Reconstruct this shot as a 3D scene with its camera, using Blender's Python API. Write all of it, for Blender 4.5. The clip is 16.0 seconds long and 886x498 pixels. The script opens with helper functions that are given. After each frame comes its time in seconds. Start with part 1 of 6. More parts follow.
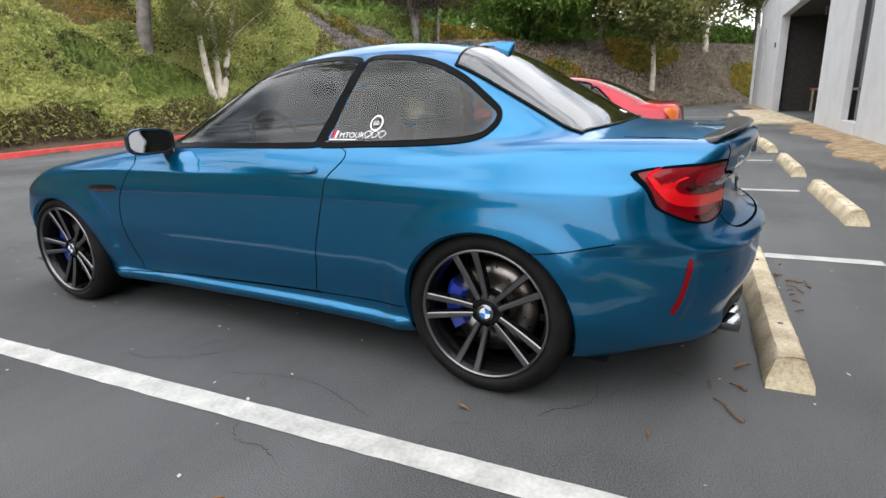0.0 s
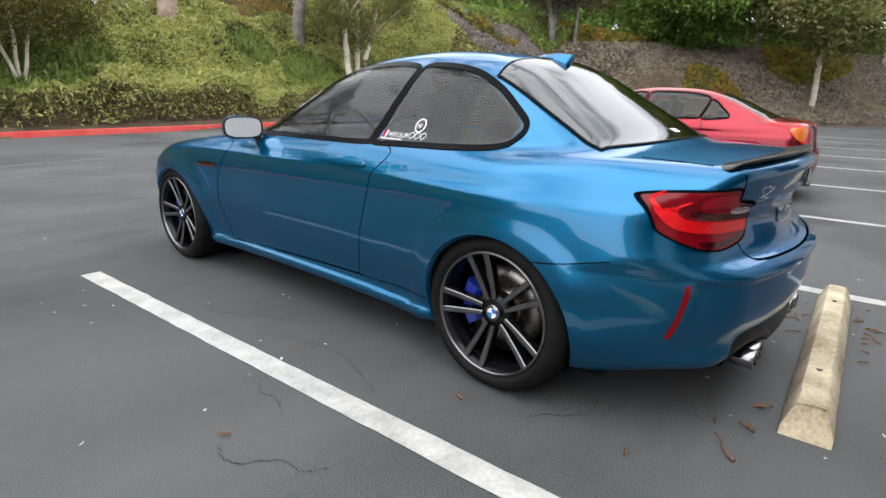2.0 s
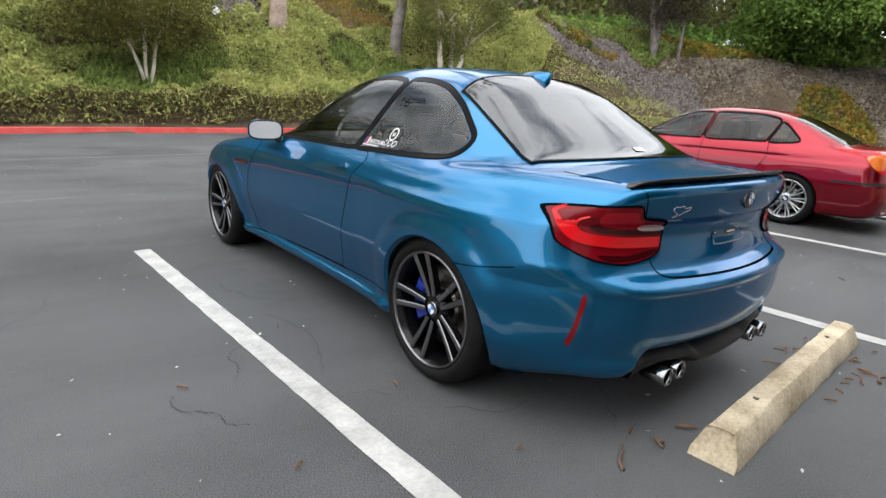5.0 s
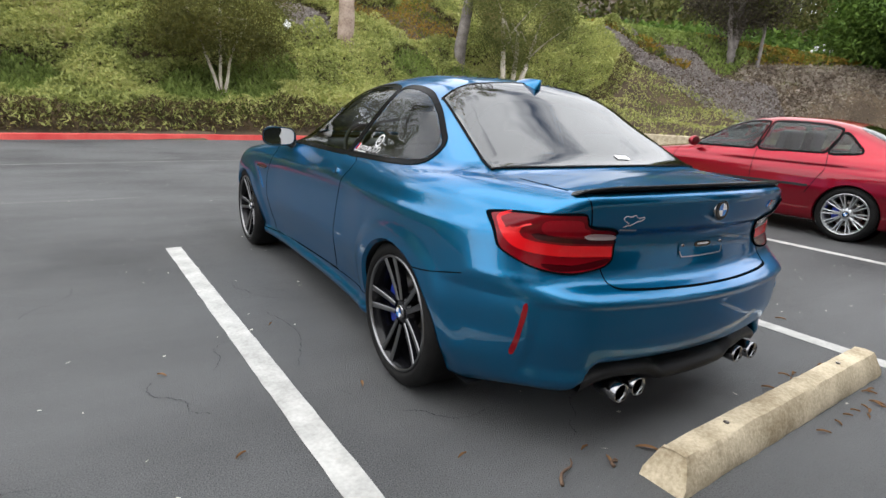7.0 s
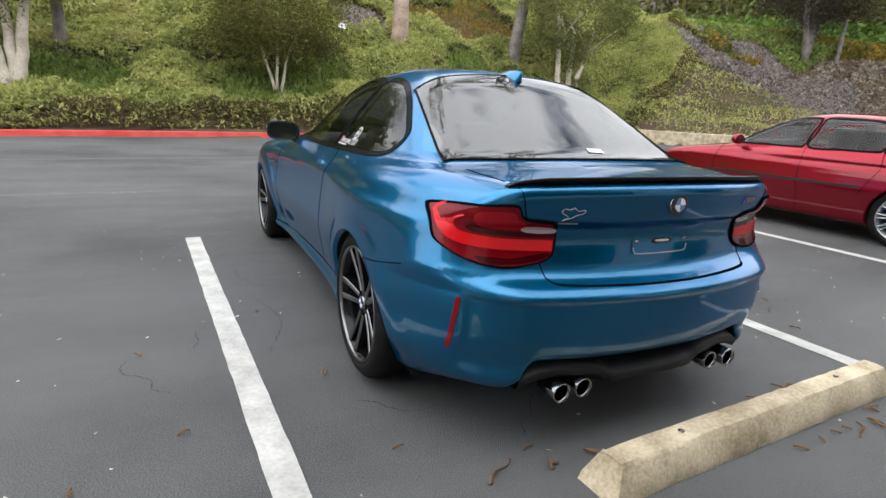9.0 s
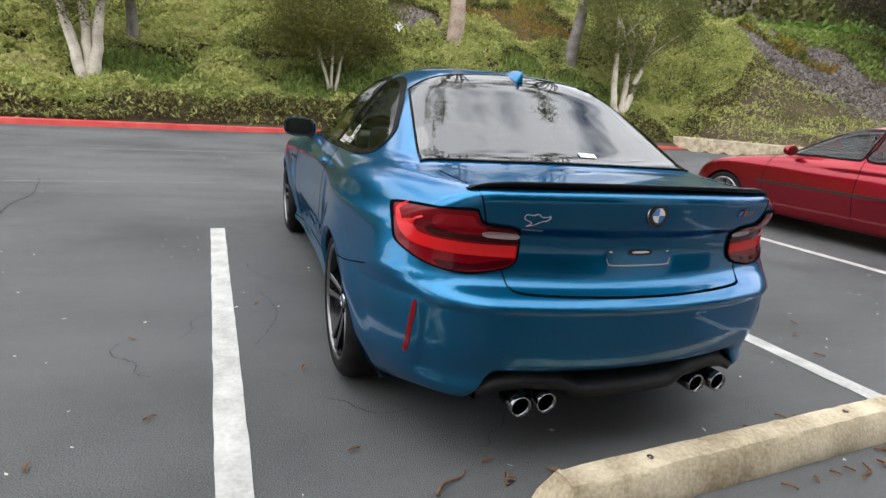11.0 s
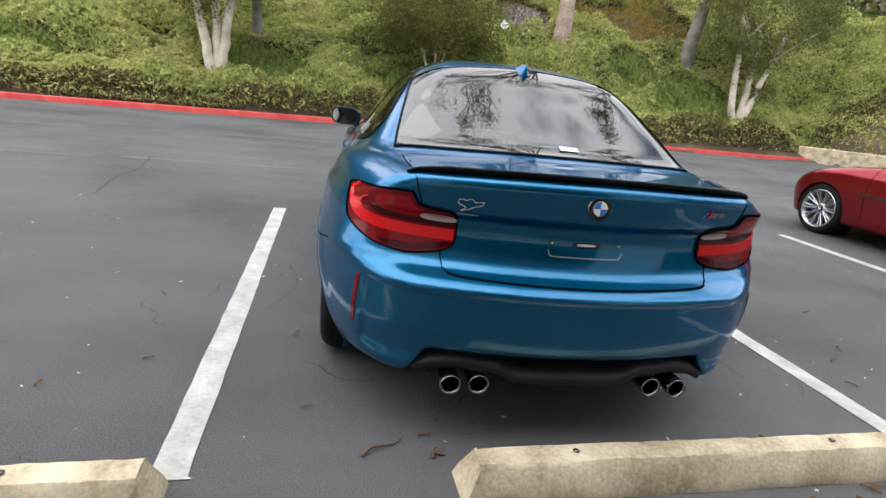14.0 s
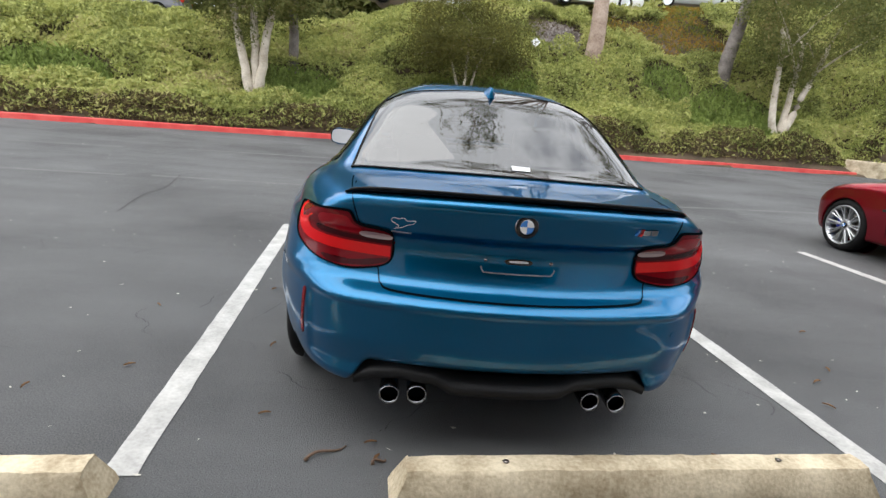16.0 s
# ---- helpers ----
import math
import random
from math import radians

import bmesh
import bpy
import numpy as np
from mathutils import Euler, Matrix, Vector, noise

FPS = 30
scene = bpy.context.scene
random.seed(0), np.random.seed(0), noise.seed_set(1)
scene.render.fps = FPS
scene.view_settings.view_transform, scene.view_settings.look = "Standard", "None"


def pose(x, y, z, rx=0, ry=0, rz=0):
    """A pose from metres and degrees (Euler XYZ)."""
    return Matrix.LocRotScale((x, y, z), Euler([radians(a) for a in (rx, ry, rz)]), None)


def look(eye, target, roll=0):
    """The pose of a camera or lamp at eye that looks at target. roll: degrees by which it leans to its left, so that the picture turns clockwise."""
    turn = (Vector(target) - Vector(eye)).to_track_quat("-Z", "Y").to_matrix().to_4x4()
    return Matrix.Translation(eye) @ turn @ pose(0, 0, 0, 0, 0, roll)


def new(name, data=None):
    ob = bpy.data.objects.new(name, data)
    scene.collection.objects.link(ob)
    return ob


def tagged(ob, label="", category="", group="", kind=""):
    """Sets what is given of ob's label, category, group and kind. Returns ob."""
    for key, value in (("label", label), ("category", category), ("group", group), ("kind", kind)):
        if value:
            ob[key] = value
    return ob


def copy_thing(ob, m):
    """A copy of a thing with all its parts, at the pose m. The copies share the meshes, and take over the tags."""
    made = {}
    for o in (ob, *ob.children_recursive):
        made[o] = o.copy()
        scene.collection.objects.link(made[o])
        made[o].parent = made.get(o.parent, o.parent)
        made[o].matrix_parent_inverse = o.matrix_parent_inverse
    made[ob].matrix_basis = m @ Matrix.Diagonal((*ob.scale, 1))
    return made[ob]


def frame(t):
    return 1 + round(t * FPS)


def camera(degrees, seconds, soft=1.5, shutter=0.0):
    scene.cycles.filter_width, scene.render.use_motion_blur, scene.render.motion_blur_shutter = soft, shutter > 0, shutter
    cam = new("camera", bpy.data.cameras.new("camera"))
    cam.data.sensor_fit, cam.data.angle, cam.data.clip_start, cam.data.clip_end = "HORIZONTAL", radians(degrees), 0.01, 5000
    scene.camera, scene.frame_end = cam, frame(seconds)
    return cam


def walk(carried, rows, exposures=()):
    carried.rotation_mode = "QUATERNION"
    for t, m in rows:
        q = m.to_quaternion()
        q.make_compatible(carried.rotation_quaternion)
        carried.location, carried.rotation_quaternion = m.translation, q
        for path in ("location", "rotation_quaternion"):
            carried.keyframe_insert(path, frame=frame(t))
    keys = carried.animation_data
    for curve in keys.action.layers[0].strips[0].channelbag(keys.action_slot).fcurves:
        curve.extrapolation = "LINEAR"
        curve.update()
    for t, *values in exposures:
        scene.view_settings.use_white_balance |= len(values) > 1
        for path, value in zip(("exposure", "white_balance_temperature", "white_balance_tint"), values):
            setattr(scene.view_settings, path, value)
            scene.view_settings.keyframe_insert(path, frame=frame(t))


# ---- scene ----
cam = camera(77.5, 16.0)
PATH = [
    (0, (-2.677, -0.812, 1.144), (-0.984, 0.109, 0.61), -1.9),
    (0.5, (-2.626, -0.893, 1.146), (-0.999, 0.13, 0.592), -1.4),
    (1, (-2.618, -0.988, 1.17), (-1.059, 0.14, 0.624), -0.5),
    (1.5, (-2.583, -1.112, 1.167), (-1.085, 0.098, 0.627), 0.7),
    (2, (-2.571, -1.22, 1.182), (-1.121, 0.048, 0.643), 1.4),
    (2.5, (-2.546, -1.306, 1.191), (-1.128, -0.003, 0.652), 2.1),
    (3, (-2.494, -1.405, 1.183), (-1.108, -0.068, 0.645), 2.6),
    (3.2, (-2.465, -1.447, 1.181), (-1.097, -0.089, 0.647), 2.8),
    (5.3, (-2.222, -1.821, 1.215), (-1.028, -0.301, 0.701), 3.4),
    (5.5, (-2.187, -1.837, 1.211), (-1.008, -0.305, 0.698), 3.5),
    (6, (-2.086, -1.882, 1.218), (-0.953, -0.313, 0.715), 3.4),
    (6.5, (-2.006, -1.96, 1.228), (-0.929, -0.35, 0.731), 3.3),
    (7, (-1.925, -2.052, 1.225), (-0.905, -0.405, 0.728), 3.3),
    (7.5, (-1.852, -2.118, 1.224), (-0.872, -0.447, 0.726), 3.2),
    (8, (-1.758, -2.163, 1.209), (-0.816, -0.472, 0.706), 3.1),
    (8.5, (-1.637, -2.205, 1.207), (-0.742, -0.489, 0.7), 3.0),
    (9, (-1.545, -2.241, 1.211), (-0.712, -0.495, 0.703), 3.2),
    (9.2, (-1.485, -2.257, 1.214), (-0.694, -0.491, 0.709), 3.1),
    (11.3, (-1.21, -2.326, 1.219), (-0.591, -0.494, 0.706), 4.8),
    (11.5, (-1.183, -2.341, 1.216), (-0.599, -0.497, 0.706), 4.9),
    (12, (-1.121, -2.383, 1.229), (-0.61, -0.519, 0.713), 5.2),
    (12.5, (-1.036, -2.46, 1.233), (-0.589, -0.581, 0.711), 5.5),
    (13, (-0.952, -2.527, 1.233), (-0.551, -0.641, 0.703), 5.8),
    (13.5, (-0.857, -2.538, 1.231), (-0.5, -0.646, 0.691), 6.0),
    (14, (-0.741, -2.537, 1.231), (-0.444, -0.637, 0.681), 6.1),
    (14.5, (-0.654, -2.555, 1.25), (-0.43, -0.645, 0.701), 6.3),
    (15, (-0.553, -2.622, 1.269), (-0.39, -0.703, 0.73), 6.3),
    (15.5, (-0.457, -2.682, 1.279), (-0.338, -0.756, 0.753), 6.2),
    (16, (-0.395, -2.663, 1.294), (-0.246, -0.734, 0.784), 5.2),
]
walk(cam, [(t, look(eye, target, roll)) for t, eye, target, roll in PATH], [(0.0, 0.50), (16.0, 0.50)])

# ---- world and sun ----
SUN_UP, SUN_TURN = 62.0, 270.0
world = bpy.data.worlds.new("world")
scene.world = world
world.use_nodes = True
wn = world.node_tree
wn.nodes.clear()
w_out = wn.nodes.new("ShaderNodeOutputWorld")
w_bg = wn.nodes.new("ShaderNodeBackground")
w_sky = wn.nodes.new("ShaderNodeTexSky")
w_sky.sky_type = "NISHITA"
w_sky.sun_disc = False
w_sky.sun_elevation = radians(SUN_UP)
w_sky.sun_rotation = radians(SUN_TURN)
w_sky.air_density, w_sky.dust_density, w_sky.ozone_density = 1.0, 2.0, 1.0
w_co = wn.nodes.new("ShaderNodeTexCoord")
w_map = wn.nodes.new("ShaderNodeMapping")
w_map.inputs["Scale"].default_value = (1.0, 1.0, 2.4)
w_noise = wn.nodes.new("ShaderNodeTexNoise")
w_noise.inputs["Scale"].default_value = 2.6
w_noise.inputs["Detail"].default_value = 7.0
w_noise.inputs["Roughness"].default_value = 0.55
w_ramp = wn.nodes.new("ShaderNodeValToRGB")
w_ramp.color_ramp.elements[0].position = 0.31
w_ramp.color_ramp.elements[1].position = 0.50
w_mix = wn.nodes.new("ShaderNodeMix")
w_mix.data_type = "RGBA"
w_mix.inputs[7].default_value = (17.5, 17.9, 18.6, 1)
wn.links.new(w_co.outputs["Generated"], w_map.inputs["Vector"])
wn.links.new(w_map.outputs["Vector"], w_noise.inputs["Vector"])
wn.links.new(w_noise.outputs["Fac"], w_ramp.inputs["Fac"])
wn.links.new(w_ramp.outputs["Color"], w_mix.inputs[0])
wn.links.new(w_sky.outputs["Color"], w_mix.inputs[6])
wn.links.new(w_mix.outputs[2], w_bg.inputs["Color"])
wn.links.new(w_bg.outputs["Background"], w_out.inputs["Surface"])
w_bg.inputs["Strength"].default_value = 0.118
sun = new("sun", bpy.data.lights.new("sun", "SUN"))
sun.data.energy, sun.data.angle, sun.data.color = 0.9, radians(75), (1.0, 0.96, 0.9)
sun.matrix_world = pose(0, 0, 30, 90 - SUN_UP, 0, 180 - SUN_TURN)


# ---- materials ----
def material(name, color, rough=0.6, metal=0.0, coat=0.0, second=None, scale=6.0, fine=90.0, bump=0.0, amount=0.5, spec=0.5):
    """A procedural surface: two colours mixed by coarse and fine noise, with fine relief."""
    m = bpy.data.materials.new(name)
    m.use_nodes = True
    nt = m.node_tree
    b = nt.nodes["Principled BSDF"]
    b.inputs["Roughness"].default_value = rough
    b.inputs["Metallic"].default_value = metal
    b.inputs["Coat Weight"].default_value = coat
    b.inputs["Coat Roughness"].default_value = 0.03
    b.inputs["Specular IOR Level"].default_value = spec
    b.inputs["Base Color"].default_value = (*color, 1)
    if second is None and bump == 0:
        return m
    co = nt.nodes.new("ShaderNodeTexCoord")
    n1 = nt.nodes.new("ShaderNodeTexNoise")
    n1.inputs["Scale"].default_value = scale
    n1.inputs["Detail"].default_value = 6
    n2 = nt.nodes.new("ShaderNodeTexNoise")
    n2.inputs["Scale"].default_value = fine
    n2.inputs["Detail"].default_value = 3
    for n in (n1, n2):
        nt.links.new(co.outputs["Object"], n.inputs["Vector"])
    add = nt.nodes.new("ShaderNodeMath")
    add.operation = "MULTIPLY_ADD"
    add.inputs[1].default_value = amount
    nt.links.new(n2.outputs["Fac"], add.inputs[0])
    nt.links.new(n1.outputs["Fac"], add.inputs[2])
    ramp = nt.nodes.new("ShaderNodeValToRGB")
    ramp.color_ramp.elements[0].position = 0.42 + 0.25 * amount
    ramp.color_ramp.elements[1].position = 0.60 + 0.75 * amount
    ramp.color_ramp.elements[0].color = (*color, 1)
    ramp.color_ramp.elements[1].color = (*(second or color), 1)
    nt.links.new(add.outputs[0], ramp.inputs["Fac"])
    nt.links.new(ramp.outputs["Color"], b.inputs["Base Color"])
    if bump:
        bp = nt.nodes.new("ShaderNodeBump")
        bp.inputs["Strength"].default_value = min(1.0, bump)
        bp.inputs["Distance"].default_value = 0.01
        nt.links.new(add.outputs[0], bp.inputs["Height"])
        nt.links.new(bp.outputs["Normal"], b.inputs["Normal"])
    return m


def glass_material(name, tint, rough=0.0, ior=1.6):
    m = bpy.data.materials.new(name)
    m.use_nodes = True
    nt = m.node_tree
    nt.nodes.clear()
    out = nt.nodes.new("ShaderNodeOutputMaterial")
    tr = nt.nodes.new("ShaderNodeBsdfTransparent")
    tr.inputs["Color"].default_value = (*tint, 1)
    gl = nt.nodes.new("ShaderNodeBsdfGlossy")
    gl.inputs["Roughness"].default_value = rough
    fr = nt.nodes.new("ShaderNodeFresnel")
    fr.inputs["IOR"].default_value = ior
    mx = nt.nodes.new("ShaderNodeMixShader")
    nt.links.new(fr.outputs[0], mx.inputs[0])
    nt.links.new(tr.outputs[0], mx.inputs[1])
    nt.links.new(gl.outputs[0], mx.inputs[2])
    nt.links.new(mx.outputs[0], out.inputs["Surface"])
    return m


def flake_paint(name, color, deep):
    """Metallic car paint: facing colour, fine flake relief under a clear coat."""
    m = material(name, color, rough=0.29, metal=0.84, coat=0.85)
    nt = m.node_tree
    b = nt.nodes["Principled BSDF"]
    b.inputs["Coat IOR"].default_value = 1.5
    b.inputs["Coat Roughness"].default_value = 0.012
    b.inputs["Specular Tint"].default_value = (*[min(1.0, 0.22 + 1.8 * c) for c in color], 1)
    co = nt.nodes.new("ShaderNodeTexCoord")
    n = nt.nodes.new("ShaderNodeTexNoise")
    n.inputs["Scale"].default_value = 900
    nt.links.new(co.outputs["Object"], n.inputs["Vector"])
    mx = nt.nodes.new("ShaderNodeMix")
    mx.data_type = "RGBA"
    mx.inputs[6].default_value = (*deep, 1)
    mx.inputs[7].default_value = (*color, 1)
    nt.links.new(n.outputs["Fac"], mx.inputs[0])
    nt.links.new(mx.outputs[2], b.inputs["Base Color"])
    return m


M_BLUE = flake_paint("blue_paint", (0.0005, 0.158, 0.325), (0.0005, 0.084, 0.20))
M_RED = flake_paint("red_paint", (0.29, 0.004, 0.017), (0.20, 0.003, 0.012))
M_WHITE_CAR = material("white_paint", (0.75, 0.75, 0.74), 0.3, coat=1.0)
M_SILVER_CAR = material("silver_paint", (0.45, 0.46, 0.48), 0.3, 0.6, coat=1.0)
M_GREY_CAR = material("dark_grey_paint", (0.08, 0.08, 0.09), 0.3, 0.4, coat=1.0)
M_GLOSS_BLACK = material("gloss_black", (0.006, 0.006, 0.007), 0.12)
M_TRIM = material("satin_black_trim", (0.006, 0.006, 0.0065), 0.2, spec=0.02)
M_MATT_BLACK = material("matt_black_plastic", (0.007, 0.007, 0.008), 0.5, second=(0.013, 0.013, 0.014), fine=400, bump=0.15, spec=0.3)
M_SEAM = material("seam_gap", (0.003, 0.005, 0.007), 0.8, spec=0.0)
M_RUBBER = material("tyre_rubber", (0.006, 0.006, 0.006), 0.6, second=(0.014, 0.0137, 0.0135), scale=9, fine=120, bump=0.2, spec=0.10)
M_RIM_BLACK = material("black_wheel_paint", (0.005, 0.005, 0.006), 0.2, spec=0.25)
M_RIM_CUT = material("machined_alloy", (0.15, 0.15, 0.155), 0.28, 1.0, second=(0.22, 0.22, 0.22), fine=300)
M_ALLOY = material("silver_alloy", (0.55, 0.56, 0.57), 0.28, 0.9)
M_STEEL = material("brake_steel", (0.32, 0.30, 0.28), 0.35, 1.0, second=(0.2, 0.17, 0.15), scale=12, fine=200)
M_CALIPER = material("blue_caliper", (0.01, 0.03, 0.30), 0.3, coat=0.6)
M_CHROME = material("chrome", (0.27, 0.27, 0.28), 0.14, 1.0)
M_WHITE = material("white_plastic", (0.75, 0.75, 0.75), 0.4)
M_BADGE_BLUE = material("badge_blue", (0.02, 0.16, 0.5), 0.25, coat=1.0)
M_LAMP_RED = material("red_lamp_lens", (0.66, 0.006, 0.010), 0.22, coat=0.2, spec=0.2)
M_LAMP_DEEP = material("dark_red_lamp_lens", (0.17, 0.002, 0.006), 0.18, coat=0.2, spec=0.2)
M_LAMP_MID = material("mid_red_lamp_lens", (0.36, 0.006, 0.014), 0.2, coat=0.2, spec=0.2)
M_LAMP_BLACK = material("smoked_lamp_lens", (0.045, 0.001, 0.003), 0.15, coat=0.3, spec=0.2)
M_LAMP_CLEAR = material("clear_lamp_lens", (0.55, 0.42, 0.42), 0.12, coat=1.0)
M_LAMP_AMBER = material("amber_lamp_lens", (0.7, 0.16, 0.02), 0.12, coat=1.0)
M_LEATHER = material("black_leather", (0.018, 0.018, 0.02), 0.5, second=(0.03, 0.03, 0.032), fine=200, bump=0.2)
M_LINER = material("dark_headliner", (0.035, 0.035, 0.036), 0.9)
M_GLASS = glass_material("car_glass", (0.62, 0.66, 0.66), 0.0, 1.5)
M_GLASS_SIDE = glass_material("smoked_side_glass", (0.42, 0.45, 0.45), 0.0, 1.5)
M_GLASS_DARK = glass_material("tinted_rear_glass", (0.14, 0.16, 0.17), 0.0, 2.2)
M_MIRROR = material("mirror_glass", (0.8, 0.82, 0.84), 0.02, 1.0)
M_CARBON = material("carbon_fibre", (0.005, 0.005, 0.006), 0.25, second=(0.012, 0.012, 0.013), scale=300, fine=700, spec=0.1)


# ---- mesh helpers ----
def mesh_object(name, verts, faces, mat, parent=None, label="", smooth=True, normals=None, m=None):
    me = bpy.data.meshes.new(name)
    if normals is not None:
        va, fa = np.asarray(verts, float), list(faces)
        f0 = [f for f in fa if len(f) >= 3]
        tri = np.array([f[:3] for f in f0])
        fn = np.cross(va[tri[:, 1]] - va[tri[:, 0]], va[tri[:, 2]] - va[tri[:, 0]])
        if (fn * np.asarray(normals)[tri[:, 0]]).sum() < 0:
            faces = [tuple(f)[::-1] for f in fa]
    me.from_pydata([tuple(map(float, v)) for v in verts], [], [tuple(map(int, f)) for f in faces])
    me.update()
    for k in (mat if isinstance(mat, (list, tuple)) else [mat]):
        me.materials.append(k)
    if smooth:
        me.polygons.foreach_set("use_smooth", [True] * len(me.polygons))
    if normals is not None:
        me.normals_split_custom_set_from_vertices([tuple(map(float, n)) for n in normals])
    ob = new(name, me)
    if parent is not None:
        ob.parent = parent
    if m is not None:
        ob.matrix_basis = m
    if label:
        tagged(ob, label=label)
    return ob


def part(name, bm, mat, parent=None, label="", smooth=False, m=None):
    """Links a bmesh as one mesh object under a thing or a part."""
    me = bpy.data.meshes.new(name)
    bmesh.ops.recalc_face_normals(bm, faces=bm.faces[:])
    bm.to_mesh(me)
    bm.free()
    for k in (mat if isinstance(mat, (list, tuple)) else [mat]):
        me.materials.append(k)
    if smooth:
        me.polygons.foreach_set("use_smooth", [True] * len(me.polygons))
        me.set_sharp_from_angle(angle=radians(40))
    ob = new(name, me)
    if parent is not None:
        ob.parent = parent
    if m is not None:
        ob.matrix_basis = m
    if label:
        tagged(ob, label=label)
    return ob


def box_bm(size, centre=(0, 0, 0), bevel=0.0, segments=2, bm=None, turn=None):
    """A bevelled box, added to bm where one is given."""
    own = bmesh.new()
    bmesh.ops.create_cube(own, size=1.0)
    for v in own.verts:
        v.co = Vector((v.co.x * size[0], v.co.y * size[1], v.co.z * size[2]))
    if bevel:
        bmesh.ops.bevel(own, geom=own.edges[:], offset=bevel, segments=segments, affect="EDGES", profile=0.5)
    mat = Matrix.Translation(centre) @ (turn or Matrix())
    bmesh.ops.transform(own, matrix=mat, verts=own.verts[:])
    if bm is None:
        return own
    tmp = bpy.data.meshes.new("tmp")
    own.to_mesh(tmp)
    own.free()
    bm.from_mesh(tmp)
    bpy.data.meshes.remove(tmp)
    return bm


def empty(name, m, label, category, group="", kind=""):
    ob = new(name)
    ob.matrix_basis = m
    return tagged(ob, label=label, category=category, group=group, kind=kind)


def lathe(profile, steps=64, axis="x", closed=False):
    """Verts and faces of a profile of (along, radius) pairs turned round an axis."""
    prof = np.array(profile, float)
    n = len(prof)
    a = np.linspace(0, 2 * np.pi, steps, endpoint=False)
    al = np.repeat(prof[:, 0], steps).reshape(n, steps)
    rr = prof[:, 1][:, None]
    c, s = rr * np.cos(a), rr * np.sin(a)
    order = {"x": (al, c, s), "y": (c, al, s), "z": (c, s, al)}[axis]
    verts = np.stack(order, -1).reshape(-1, 3)
    faces = []
    for i in range(n if closed else n - 1):
        j = (i + 1) % n
        for k in range(steps):
            l = (k + 1) % steps
            faces.append((i * steps + k, i * steps + l, j * steps + l, j * steps + k))
    return verts, faces


def tube(points, radius, sides=8, taper=None):
    """Verts and faces of a round bar along points; taper: the radius at the end."""
    pts = [Vector(p) for p in points]
    verts, faces = [], []
    for i, p in enumerate(pts):
        d = (pts[min(i + 1, len(pts) - 1)] - pts[max(i - 1, 0)]).normalized()
        ref = Vector((0, 0, 1)) if abs(d.z) < 0.95 else Vector((1, 0, 0))
        u = d.cross(ref).normalized()
        w = d.cross(u)
        f = i / max(1, len(pts) - 1)
        r = radius if taper is None else radius * (1 - f) + taper * f
        for k in range(sides):
            a = 2 * math.pi * k / sides
            verts.append(p + u * (r * math.cos(a)) + w * (r * math.sin(a)))
    for i in range(len(pts) - 1):
        for k in range(sides):
            l = (k + 1) % sides
            faces.append((i * sides + k, i * sides + l, (i + 1) * sides + l, (i + 1) * sides + k))
    faces.append(tuple(range(sides))[::-1])
    faces.append(tuple(range((len(pts) - 1) * sides, len(pts) * sides)))
    return verts, faces


def curve(*keys):
    """A smooth monotone curve through (x, y) keys."""
    xs = np.array([k[0] for k in keys], float)
    ys = np.array([k[1] for k in keys], float)
    h = np.diff(xs)
    d = np.diff(ys) / h
    m = np.zeros(len(xs))
    m[0], m[-1] = d[0], d[-1]
    for i in range(1, len(xs) - 1):
        if d[i - 1] * d[i] > 0:
            w1, w2 = 2 * h[i] + h[i - 1], h[i] + 2 * h[i - 1]
            m[i] = (w1 + w2) / (w1 / d[i - 1] + w2 / d[i])

    t = np.linspace(xs[0], xs[-1], 2400)
    i = np.clip(np.searchsorted(xs, t, side="right") - 1, 0, len(xs) - 2)
    s = (t - xs[i]) / h[i]
    table = (ys[i] * (2 * s ** 3 - 3 * s ** 2 + 1) + h[i] * m[i] * (s ** 3 - 2 * s ** 2 + s)
             + ys[i + 1] * (3 * s ** 2 - 2 * s ** 3) + h[i] * m[i + 1] * (s ** 3 - s ** 2))

    def f(x):
        return np.interp(x, t, table)
    return f


def smax(a, b, k):
    h = np.maximum(k - np.abs(a - b), 0) / k
    return np.maximum(a, b) + h * h * k * 0.25


def smin(a, b, k):
    return -smax(-a, -b, k)


